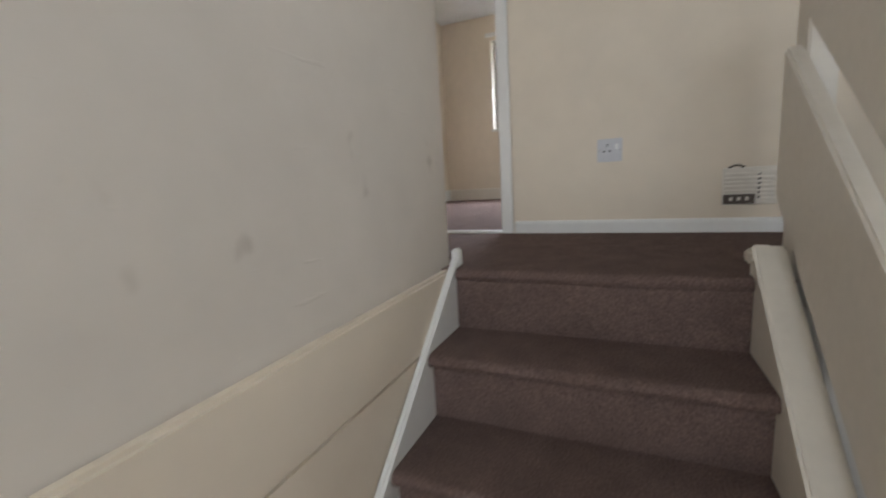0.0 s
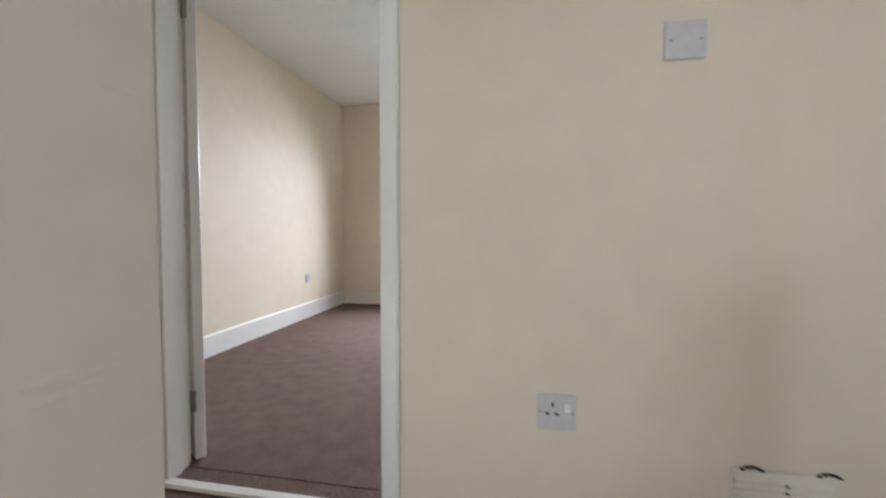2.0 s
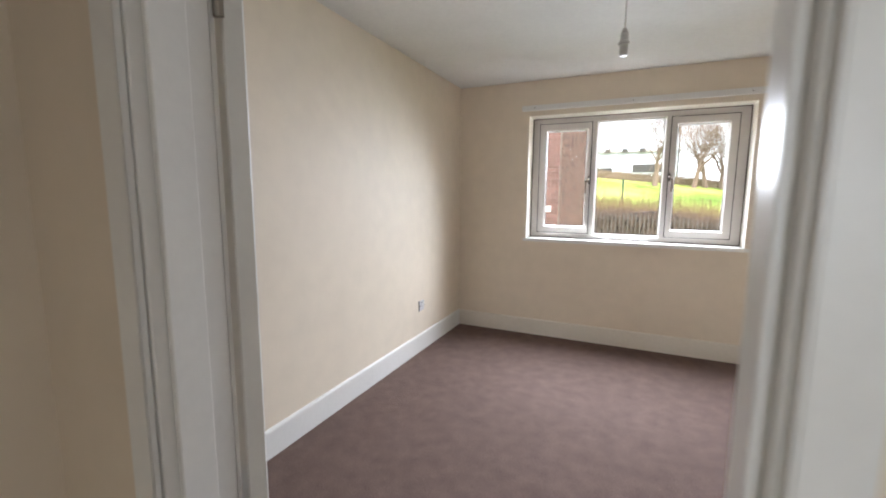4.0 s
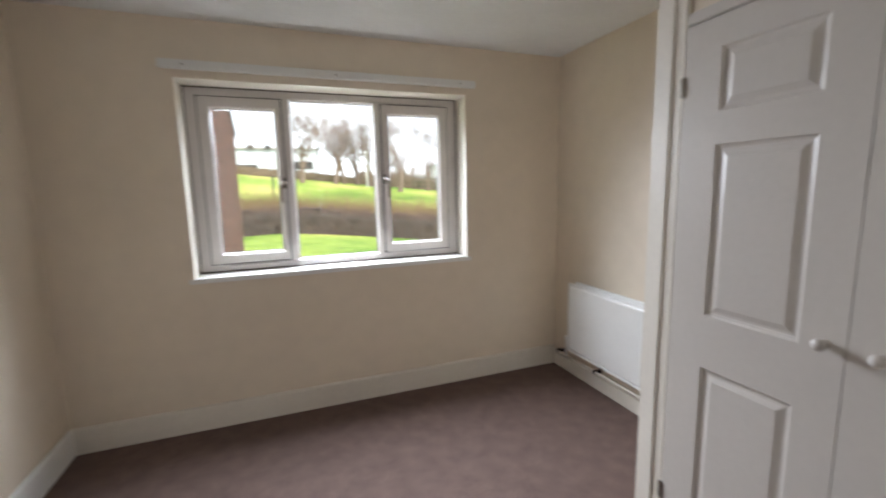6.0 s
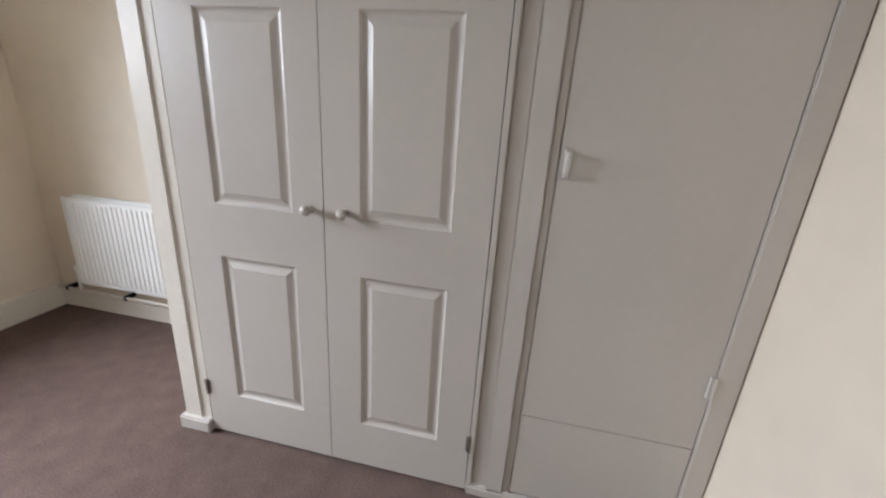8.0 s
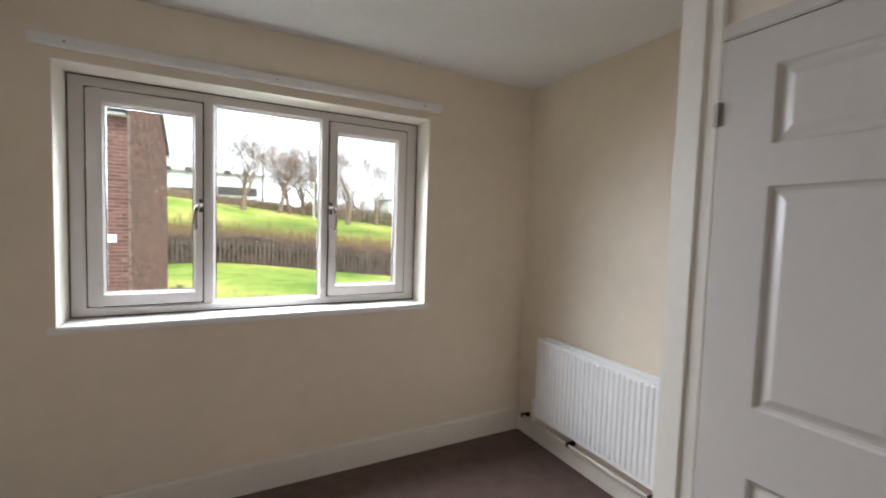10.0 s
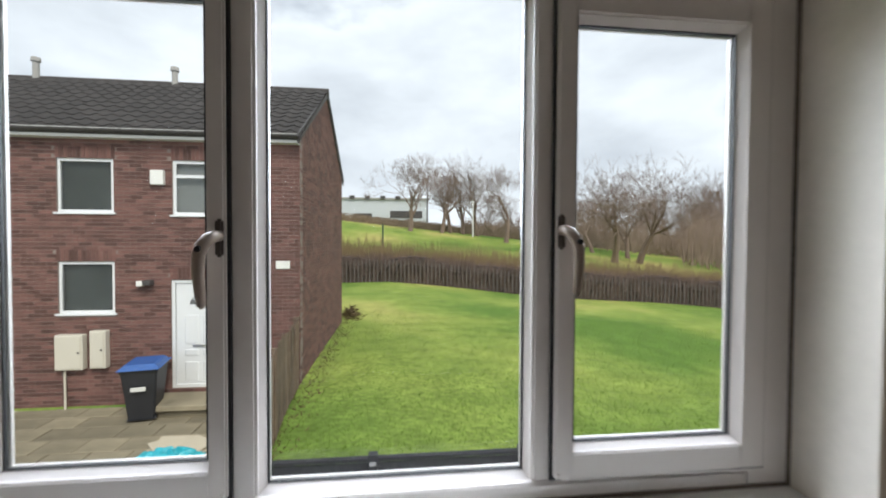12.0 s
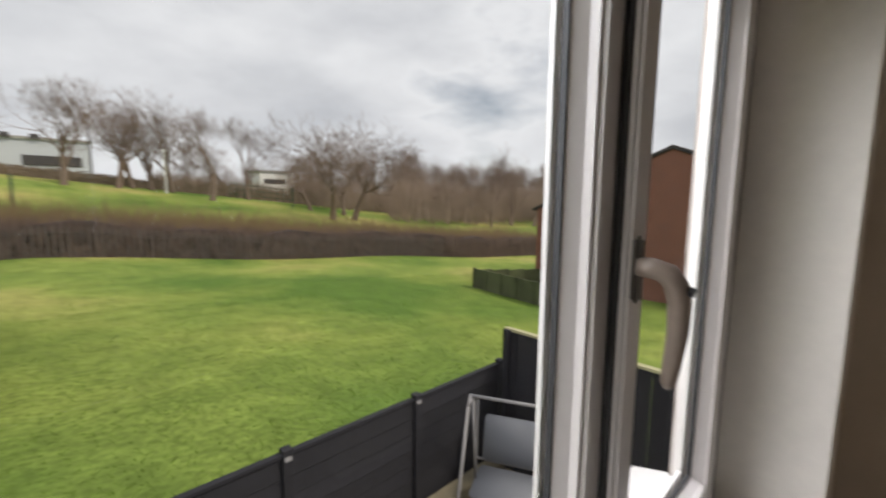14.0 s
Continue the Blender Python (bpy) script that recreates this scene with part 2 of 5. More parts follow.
# Near-black brown that paints the shade inside the hedge.
HEDGEDARK = material("hedge_inner_shade", (0.040, 0.031, 0.028), 0.95, grain=0.5, grain_scale=9, bump=0)
SCRUB = material("dry_scrub", (0.21, 0.145, 0.08), 0.95, grain=0.3, grain_scale=3, bump=0)
# Brown lightened so that the distant haze sits in the colour.
WOODS = material("hazy_winter_wood", (0.25, 0.185, 0.145), 0.95, grain=0.3, grain_scale=0.8, bump=0)
SHED = material("pale_cladding", (0.54, 0.57, 0.61), 0.6, grain=0.05, bump=0)
GREENMETAL = material("green_metal", (0.03, 0.07, 0.045), 0.6, bump=0)
FARGLASS = material("dark_window_glass", (0.035, 0.04, 0.04), 0.08, grain=0.02, stain=0.05, bump=0)
FARGLASS.node_tree.nodes["Principled BSDF"].inputs["Alpha"].default_value = 0.36

# ---- mesh helpers ----


def box(bm, lo, hi, m=None):
    r = bmesh.ops.create_cube(bm, size=1)
    c = [(a + b) / 2 for a, b in zip(lo, hi)]
    s = [abs(b - a) for a, b in zip(lo, hi)]
    t = Matrix.Translation(c) @ Matrix.Diagonal((*s, 1))
    bmesh.ops.transform(bm, matrix=(m @ t) if m else t, verts=r["verts"])
    return r["verts"]


def cyl(bm, p, q, r0, r1=None, seg=12):
    p, q = Vector(p), Vector(q)
    d = q - p
    t = Matrix.Translation((p + q) / 2) @ d.to_track_quat("Z", "Y").to_matrix().to_4x4()
    bmesh.ops.create_cone(bm, cap_ends=True, segments=seg, radius1=r0, radius2=r0 if r1 is None else r1, depth=d.length, matrix=t)


def ball(bm, c, r, seg=12, scale=(1, 1, 1)):
    bmesh.ops.create_uvsphere(bm, u_segments=seg, v_segments=max(6, seg // 2), radius=r, matrix=Matrix.Translation(c) @ Matrix.Diagonal((*scale, 1)))


def prism(bm, pts, lo, hi, axis="x"):
    """A polygon of (a, b) pairs drawn out along an axis from lo to hi."""
    def at(a, b, v):
        return {"x": (v, a, b), "y": (a, v, b), "z": (a, b, v)}[axis]
    v0 = [bm.verts.new(at(a, b, lo)) for a, b in pts]
    v1 = [bm.verts.new(at(a, b, hi)) for a, b in pts]
    k = len(pts)
    bm.faces.new(v0)
    bm.faces.new(v1[::-1])
    for i in range(k):
        bm.faces.new((v0[i], v1[i], v1[(i + 1) % k], v0[(i + 1) % k]))


def soften(bm, width=0.003, seg=1):
    bmesh.ops.remove_doubles(bm, verts=bm.verts, dist=1e-5)
    edges = [e for e in bm.edges if len(e.link_faces) == 2 and e.calc_face_angle(0) > 0.6]
    if edges:
        bmesh.ops.bevel(bm, geom=edges, offset=width, segments=seg, affect="EDGES", clamp_overlap=True)


def finish(name, bm, mat, smooth=False):
    bmesh.ops.recalc_face_normals(bm, faces=bm.faces)
    me = bpy.data.meshes.new(name)
    bm.to_mesh(me)
    bm.free()
    if mat:
        me.materials.append(mat)
    if smooth:
        me.polygons.foreach_set("use_smooth", [True] * len(me.polygons))
    return me


def part(name, bm, mat, parent, label="", smooth=False):
    ob = new(name, finish(name, bm, mat, smooth))
    ob.parent = parent
    if label:
        ob["label"] = label
    return ob


def thing(name, label, category, group="", at=None, kind=""):
    ob = new(name)
    ob.empty_display_size = 0.1
    if at is not None:
        ob.matrix_world = at
    return tagged(ob, label, category, group, kind)


def structure(name, bm, mat, label="", category="", smooth=False):
    return tagged(new(name, finish(name, bm, mat, smooth)), label, category, kind="structure")


def boxpart(name, lo, hi, mat, parent, label="", bevel=0.003):
    bm = bmesh.new()
    box(bm, lo, hi)
    if bevel:
        soften(bm, bevel)
    return part(name, bm, mat, parent, label)


# ---- rooms ----
W, L, H = 3.246, -3.48, 2.412       # bedroom width, back wall, ceiling
LW = -3.61                          # landing face of the back wall
WX0, WX1, WZ0, WZ1 = 0.695, 2.463, 0.920, 2.098
DX0, DX1, DH = 0.945, 1.790, 1.99   # bedroom doorway
SX0, SX1 = 1.80, 2.72               # stair well
HX1 = 5.0                           # far end of the landing


def wall_of(name, boxes, mat, label):
    bm = bmesh.new()
    for lo, hi in boxes:
        box(bm, lo, hi)
    return structure(name, bm, mat, label, "wall")


wall_of("wall_window", [((-0.12, 0, -0.25), (WX0, 0.25, H + 0.1)), ((WX1, 0, -0.25), (W + 0.12, 0.25, H + 0.1)),
                        ((WX0, 0, -0.25), (WX1, 0.25, WZ0)), ((WX0, 0, WZ1), (WX1, 0.25, H + 0.1))], CREAM, "magnolia painted bedroom wall round the window")
wall_of("wall_west", [((-0.12, L, -0.25), (0, 0, H + 0.1))], CREAM, "smooth magnolia painted bedroom side wall")
wall_of("wall_east", [((W, L, -0.25), (W + 0.12, 0, H + 0.1))], CREAM, "magnolia painted wall behind the radiator")
wall_of("wall_back", [((-0.12, LW, -0.25), (DX0, L, H + 0.1)), ((DX1, LW, -0.25), (HX1, L, H + 0.1)), ((DX0, LW, DH), (DX1, L, H + 0.1))], CREAM, "magnolia painted wall between landing and bedroom")
wall_of("wall_stair", [((SX0 - 0.10, -9.0, -3.2), (SX0, -4.42, H + 0.1))], SCUFFED, "scuffed magnolia painted plaster wall beside the stairs")
wall_of("wall_landing_west", [((0.50, -4.36, -0.25), (0.60, LW, H + 0.1)), ((0.60, -4.46, -0.25), (1.699, -4.36, H + 0.1))], CREAM, "magnolia painted wall closing the landing")
wall_of("wall_hall_east", [((HX1, -9.0, -0.25), (HX1 + 0.1, -6.4, H + 0.1)), ((HX1, -5.2, -0.25), (HX1 + 0.1, L, H + 0.1)), ((HX1, -6.4, -0.25), (HX1 + 0.1, -5.2, 0.9)), ((HX1, -6.4, 2.1), (HX1 + 0.1, -5.2, H + 0.1))], CREAM, "pale painted hall end wall")
wall_of("wall_hall_south", [((SX0, -9.0, -3.2), (2.21, -8.9, 0.80)), ((2.69, -9.0, -3.2), (HX1, -8.9, 0.80)), ((2.21, -9.0, -3.2), (2.69, -8.9, -1.7)), ((2.21, -9.0, 0.1), (2.69, -8.9, 0.80)),
                            ((SX0, -9.0, 0.80), (2.05, -8.9, 2.10)), ((3.51, -9.0, 0.80), (HX1, -8.9, 2.10)), ((SX0, -9.0, 2.10), (HX1, -8.9, H + 0.1))], CREAM, "pale painted wall at the foot of the stairs")
wall_of("wall_stair_east", [((SX1 + 0.07, -8.9, -3.2), (SX1 + 0.17, -4.62, -0.258))], CREAM, "painted wall under the landing beside the stairs")
wall_of("floor", [((-0.12, L - 0.0, -0.25), (W + 0.12, 0, 0))], CARPET, "worn brown fitted carpet with pile marks")
wall_of("floor_landing", [((0.5, -4.49, -0.25), (HX1, L, -0.002))], CARPET, "brown carpet on the landing with trodden marks")
wall_of("floor_hall", [((SX1 + 0.136, -8.9, -0.25), (HX1, -4.49, -0.002))], CARPET, "brown carpet of the upper hall")
wall_of("floor_lower", [((SX0, -8.9, -2.75), (SX1 + 0.1, -4.5, -2.65))], CARPET, "brown carpet at the foot of the stairs")
wall_of("ceiling", [((-0.12, LW, H), (W + 0.12, 0.30, H + 0.1))], CEIL, "flat white painted bedroom ceiling")
wall_of("ceiling_landing", [((0.5, -9.0, H), (HX1 + 0.1, LW, H + 0.1))], CEIL, "flat white painted landing ceiling")

# ---- joinery helpers ----


def ring(bm, y0, y1, x0, x1, z0, z1, w):
    """A rectangular frame of member width w in the x-z plane, from y0 to y1."""
    box(bm, (x0, y0, z0), (x0 + w, y1, z1))
    box(bm, (x1 - w, y0, z0), (x1, y1, z1))
    box(bm, (x0 + w, y0, z0), (x1 - w, y1, z0 + w))
    box(bm, (x0 + w, y0, z1 - w), (x1 - w, y1, z1))


def mitred(bm, y0, x0, x1, z0, z1, w, y1):
    """A sloping bead round a rectangle: high at the outside (y0), falling to y1 inside."""
    o = [bm.verts.new(p) for p in ((x0, y0, z0), (x1, y0, z0), (x1, y0, z1), (x0, y0, z1))]
    i = [bm.verts.new(p) for p in ((x0 + w, y1, z0 + w), (x1 - w, y1, z0 + w), (x1 - w, y1, z1 - w), (x0 + w, y1, z1 - w))]
    for k in range(4):
        bm.faces.new((o[k], o[(k + 1) % 4], i[(k + 1) % 4], i[k]))


# ---- bedroom window ----
window = thing("window_1", "white plastic casement window with two side openers", "window", kind="structure")
FY0, FY1 = 0.178, 0.236             # frame depth
MX0, MX1 = 1.258, 1.888             # mullion centres
FRZ0, FRZ1 = 0.992, 2.050           # clear height of the frame


def window_frame_part():
    bm = bmesh.new()
    for a, b in ((WX0 + 0.004, WX0 + 0.106), (WX1 - 0.106, WX1 - 0.004)):
        box(bm, (a, FY0, WZ0 + 0.033), (b, FY1, WZ1 - 0.004))
    box(bm, (WX0 + 0.106, FY0, WZ0 + 0.033), (WX1 - 0.106, FY1, FRZ0))
    box(bm, (WX0 + 0.106, FY0, FRZ1), (WX1 - 0.106, FY1, WZ1 - 0.004))
    for a, b in ((WX0 + 0.106, MX0 - 0.034), (MX1 + 0.034, WX1 - 0.106)):
        box(bm, (a, FY0, FRZ0), (b, FY1 - 0.001, 1.034))
        box(bm, (a, FY0, 2.004), (b, FY1 - 0.001, FRZ1))
    for mx in (MX0, MX1):
        a, b = (mx - 0.034, mx + 0.034) if mx < 1.5 else (mx - 0.036, mx + 0.034)
        box(bm, (a, FY0 + 0.001, FRZ0), (b, FY1 - 0.001, FRZ1))
    soften(bm, 0.006, 2)
    part("window_frame", bm, UPVC, window)


window_frame_part()


def pane_set(x0, x1, z0, z1, y, parent):
    """Glass with its gasket line and the sloping glazing bead."""
    bm = bmesh.new()
    mitred(bm, y - 0.036, x0 - 0.016, x1 + 0.016, z0 - 0.016, z1 + 0.016, 0.016, y - 0.012)
    ring(bm, y + 0.003, y + 0.009, x0 - 0.017, x1 + 0.017, z0 - 0.017, z1 + 0.017, 0.018)
    part("glazing_bead", bm, UPVC, parent)
    bm = bmesh.new()
    ring(bm, y - 0.013, y - 0.006, x0 - 0.002, x1 + 0.002, z0 - 0.002, z1 + 0.002, 0.0045)
    part("gasket", bm, GASKET, parent, "thin dark rubber gasket")
    bm = bmesh.new()
    box(bm, (x0 - 0.003, y - 0.002, z0 - 0.003), (x1 + 0.003, y + 0.002, z1 + 0.003))
    g = part("pane", bm, GLASS, parent, "clear glass pane")
    g.visible_shadow = False


pane_set(MX0 + 0.046, MX1 - 0.047, FRZ0 + 0.014, FRZ1 - 0.014, 0.224, window)


def sweep(bm, pts, rad, seg=14):
    """A smooth bent rod through the points, with the radii."""
    rows = []
    up = Vector((0.9, 0.1, 0.2))
    for i, p in enumerate(pts):
        a, b = Vector(pts[max(0, i - 1)]), Vector(pts[min(len(pts) - 1, i + 1)])
        d = (b - a).normalized()
        u = up - d * up.dot(d)
        u.normalize()
        w = d.cross(u)
        rows.append([bm.verts.new(Vector(p) + (u * math.cos(6.2832 * k / seg) + w * math.sin(6.2832 * k / seg)) * rad[i]) for k in range(seg)])
    for r0, r1 in zip(rows, rows[1:]):
        for k in range(seg):
            bm.faces.new((r0[k], r0[(k + 1) % seg], r1[(k + 1) % seg], r1[k]))
    bm.faces.new(rows[0])
    bm.faces.new(rows[-1][::-1])


def casement(x0, x1, gx0, gx1, handle_left, dz=0.0):
    """An opening sash that stands proud of the frame, with its handle."""
    z0, z1, gz0, gz1 = 1.006, 2.036, 1.073, 1.965
    bm = bmesh.new()
    a, b, c, d = gx0 - 0.012, gx1 + 0.012, gz0 - 0.012, gz1 + 0.012
    for lo, hi in (((x0, z0), (a, z1)), ((b, z0), (x1, z1)), ((a, z0), (b, c)), ((a, d), (b, z1))):
        box(bm, (lo[0], 0.160, lo[1]), (hi[0], 0.212, hi[1]))
    soften(bm, 0.004, 2)
    sash = part("sash", bm, UPVC, window)
    bm = bmesh.new()
    ring(bm, 0.1700, 0.1772, x0 - 0.0065, x1 + 0.0065, z0 - 0.0065, z1 + 0.0065, 0.012)
    part("seal", bm, GASKET, sash, "dark weather seal")
    pane_set(gx0, gx1, gz0, gz1, 0.198, sash)
    hx = x0 + 0.008 if handle_left else x1 - 0.008
    s = 1 if handle_left else -1
    bm = bmesh.new()
    box(bm, (hx - 0.0075, 0.150, 1.490 + dz), (hx + 0.0075, 0.1602, 1.562 + dz))
    soften(bm, 0.004, 2)
    plate = part("handle_plate", bm, HANDLEDARK, sash, "dark tarnished handle plate")
    bm = bmesh.new()
    pts = [(hx, 0.155, 1.530), (hx + s * 0.002, 0.138, 1.529), (hx + s * 0.008, 0.127, 1.524), (hx + s * 0.016, 0.121, 1.512), (hx + s * 0.021, 0.118, 1.494), (hx + s * 0.022, 0.118, 1.460), (hx + s * 0.020, 0.121, 1.422), (hx + s * 0.019, 0.123, 1.404), (hx + s * 0.0185, 0.124, 1.398)]
    rad = [0.0105, 0.0110, 0.0118, 0.0120, 0.0116, 0.0105, 0.0092, 0.0078, 0.0030]
    pts = [(x, y, z + dz) for x, y, z in pts]
    sweep(bm, pts, rad)
    part("handle", bm, HANDLE, plate, "curved bronze grey window handle", True)
    bm = bmesh.new()
    cyl(bm, (hx + s * 0.018, 0.112, 1.508 + dz), (hx + s * 0.018, 0.1045, 1.506 + dz), 0.0055, 0.0055, 12)
    part("lock_button", bm, DARK, plate, "black lock button")
    # friction stay end caps
    bm = bmesh.new()
    for z in (z0 + 0.010, z1 - 0.010):
        box(bm, (hx - 0.004, 0.153, z - 0.004), (hx + 0.004, 0.1602, z + 0.004))
    part("screw_cap", bm, UPVC, sash)


HANDLEDARK = material("blackened_plate", (0.055, 0.042, 0.034), 0.5, 0.1, grain=0.1, bump=0.03)
HANDLE = material("tarnished_handle", (0.24, 0.185, 0.145), 0.45, 0.1, grain=0.1, bump=0.03)
casement(0.770, 1.243, 0.838, 1.199, False, -0.016)
casement(1.895, 2.380, 1.945, 2.312, True)
bm = bmesh.new()
box(bm, (WX0 - 0.028, -0.010, WZ0 + 0.001), (WX1 + 0.028, -0.001, WZ0 + 0.031))
box(bm, (WX0 + 0.001, -0.001, WZ0 + 0.001), (WX1 - 0.001, FY0 + 0.02, WZ0 + 0.031))
bmesh.ops.remove_doubles(bm, verts=bm.verts, dist=1e-4)
soften(bm, 0.004, 2)
part("window_sill", bm, GLOSS, window, "white painted inner sill board")
bm = bmesh.new()
prism(bm, [(0.236, WZ0 + 0.034), (0.36, WZ0 - 0.002), (0.36, WZ0 - 0.02), (0.236, WZ0 + 0.004)], WX0 - 0.04, WX1 + 0.04)
part("outer_sill", bm, UPVC, window)
bm = bmesh.new()
ring(bm, FY0 - 0.004, FY0 + 0.006, WX0 + 0.0032, WX1 - 0.0032, WZ0 + 0.0315, WZ1 - 0.0032, 0.007)
part("sealant", bm, SEALANT, window, "dirty brown sealant line")
# painted plaster lining of the reveal, its cream lightened for sky light
bm = bmesh.new()
box(bm, (WX0 + 0.0005, 0.0006, WZ0 + 0.032), (WX0 + 0.003, FY0, WZ1 - 0.003))
box(bm, (WX1 - 0.003, 0.0006, WZ0 + 0.032), (WX1 - 0.0005, FY0, WZ1 - 0.003))
box(bm, (WX0 + 0.003, 0.0006, WZ1 - 0.003), (WX1 - 0.003, FY0, WZ1 - 0.0005))
part("reveal_lining", bm, LINING, window)
batten = thing("curtain_batten", "white painted wooden curtain batten above the window", "curtain batten")
bm = bmesh.new()
box(bm, (0.63, -0.034, 2.140), (2.53, -0.0005, 2.188))
soften(bm, 0.006, 2)
part("board", bm, GLOSS, batten)
for sx in (0.75, 1.58, 2.41):
    bm = bmesh.new()
    cyl(bm, (sx, -0.0355, 2.163), (sx, -0.033, 2.163), 0.005, 0.005, 10)
    part("screw", bm, BRASS, batten)

# ---- skirtings ----


def skirting(name, p, q, h, t, mat, label, side):
    """A board along the wall from p to q (x, y), standing off to the given side by t, with a rounded top."""
    p, q = Vector((*p, 0)), Vector((*q, 0))
    d = (q - p).normalized()
    nrm = Vector((-d.y, d.x, 0)) * side
    bm = bmesh.new()
    prof = [(0.0006, 0.0), (t, 0.0), (t, h - 0.014), (t * 0.8, h - 0.004), (t * 0.45, h), (0.0006, h)]
    rows = []
    for e in (p, q):
        rows.append([bm.verts.new(e + nrm * a + Vector((0, 0, b))) for a, b in prof])
    k = len(prof)
    for i in range(k):
        bm.faces.new((rows[0][i], rows[0][(i + 1) % k], rows[1][(i + 1) % k], rows[1][i]))
    bm.faces.new(rows[0])
    bm.faces.new(rows[1][::-1])
    return structure(name, bm, mat, label, "skirting board")


skirting("baseboard_window", (0.0, 0), (W - 0.02, 0), 0.155, 0.018, CREAMGLOSS, "tall cream skirting under the window", -1)
skirting("baseboard_west", (0, L), (0, -0.018), 0.155, 0.018, GLOSS, "tall white skirting along the bedroom wall", -1)
skirting("baseboard_east", (W, -1.56), (W, -0.001), 0.105, 0.02, CREAMGLOSS, "cream skirting beneath the radiator", 1)
skirting("baseboard_back_west", (0.018, L), (DX0 - 0.055, L), 0.155, 0.018, GLOSS, "white skirting beside the bedroom door", 1)
skirting("baseboard_back_east", (DX1 + 0.055, L), (2.56, L), 0.075, 0.016, GLOSS, "low white skirting on the back wall", 1)
skirting("baseboard_landing", (DX1 + 0.052, LW), (HX1 - 0.8, LW), 0.062, 0.014, GLOSS, "low white skirting along the landing wall", -1)

# ---- bedroom door and its frame ----
door = thing("door_1", "white flush bedroom door standing wide open", "door", kind="structure")
bm = bmesh.new()
for x0, x1 in ((DX0 - 0.0, DX0 + 0.014), (DX1 - 0.014, DX1)):
    box(bm, (x0, LW - 0.004, 0), (x1, L + 0.004, DH - 0.014))
box(bm, (DX0, LW - 0.004, DH - 0.014), (DX1, L + 0.004, DH))
soften(bm, 0.002)
part("door_lining", bm, GLOSS, door)
bm = bmesh.new()
for x0, x1 in ((DX0 + 0.014, DX0 + 0.026), (DX1 - 0.026, DX1 - 0.014)):
    box(bm, (x0, LW + 0.02, 0), (x1, L - 0.045, DH - 0.014))
soften(bm, 0.002)
part("door_stop", bm, GLOSS, door)
for y0, y1, nm in ((LW - 0.020, LW - 0.0045, "landing"), (L + 0.0045, L + 0.020, "bedroom")):
    bm = bmesh.new()
    for x0, x1 in ((DX0 - 0.050, DX0 + 0.008), (DX1 - 0.008, DX1 + 0.044)):
        box(bm, (x0, y0, 0), (x1, y1, DH + 0.05))
    box(bm, (DX0 + 0.008, y0, DH - 0.008), (DX1 - 0.008, y1, DH + 0.05))
    soften(bm, 0.005, 2)
    part("architrave", bm, GLOSS, door)
bm = bmesh.new()
prism(bm, [(LW - 0.004, 0), (LW + 0.004, 0.010), (LW + 0.035, 0.013), (LW + 0.042, 0.0)], DX0 + 0.014, DX1 - 0.014)
part("threshold_strip", bm, PLASTIC, door, "pale white carpet threshold strip")
LEAF = pose(DX0 + 0.018, L + 0.024, 0, 0, 0, 147)
bm = bmesh.new()
box(bm, (0.004, -0.040, 0.008), (0.742, -0.002, 1.955), LEAF)
soften(bm, 0.003)
leaf = part("door_leaf", bm, GLOSS, door)
bm = bmesh.new()
for z in (0.24, 1.72):
    box(bm, (-0.004, -0.006, z - 0.04), (0.006, 0.010, z + 0.04), LEAF)
    cyl(bm, LEAF @ Vector((0, 0.006, z - 0.042)), LEAF @ Vector((0, 0.006, z + 0.042)), 0.006, 0.006, 10)
part("hinge", bm, BRASS, leaf, "worn steel hinge")
for yy, sg in ((-0.041, -1), (-0.001, 1)):
    bm = bmesh.new()
    box(bm, (0.665, yy - 0.004, 0.860), (0.705, yy + 0.004, 1.030), LEAF)
    soften(bm, 0.003)
    bp = part("handle_plate", bm, CHROME, leaf, "chrome handle backplate")
    bm = bmesh.new()
    a = Vector((0.685, yy, 0.975))
    for p, q, r in ((a, a + Vector((0, sg * 0.045, 0)), 0.009), (a + Vector((0, sg * 0.045, 0)), a + Vector((-0.06, sg * 0.050, 0.004)), 0.009), (a + Vector((-0.06, sg * 0.050, 0.004)), a + Vector((-0.105, sg * 0.048, -0.018)), 0.008)):
        cyl(bm, LEAF @ p, LEAF @ q, r, r, 10)
        ball(bm, LEAF @ q, r, 10)
    part("lever", bm, CHROME, bp, "chrome lever", True)

# ---- wardrobe ----
WX = 2.580
wardrobe = thing("built_in_wardrobe", "white built-in wardrobe with closed panelled double doors", "wardrobe", at=pose(WX, -2.2, 0))
WM = wardrobe.matrix_world.inverted()


def wpart(name, bm, mat, parent=None, label="", smooth=False):
    if parent is None:
        bmesh.ops.transform(bm, matrix=WM, verts=bm.verts)
        return part(name, bm, mat, wardrobe, label, smooth)
    bmesh.ops.transform(bm, matrix=WM, verts=bm.verts)
    return part(name, bm, mat, parent, label, smooth)


bm = bmesh.new()
box(bm, (WX + 0.016, -1.600, 0.001), (W - 0.001, -1.524, H - 0.001))     # return towards the alcove
soften(bm, 0.002, 1)
wpart("side_panel", bm, CREAM)
bm = bmesh.new()
box(bm, (WX + 0.016, -3.478, 2.02), (WX + 0.06, -1.600, H - 0.001))      # panel over the doors
wpart("top_panel", bm, CREAM)
bm = bmesh.new()
box(bm, (WX + 0.30, -3.478, 0.001), (WX + 0.32, -1.600, 2.02))           # dark inside
wpart("back_panel", bm, CREAM)
bm = bmesh.new()
box(bm, (WX + 0.002, -1.650, 0.001), (WX + 0.045, -1.600, H - 0.001))
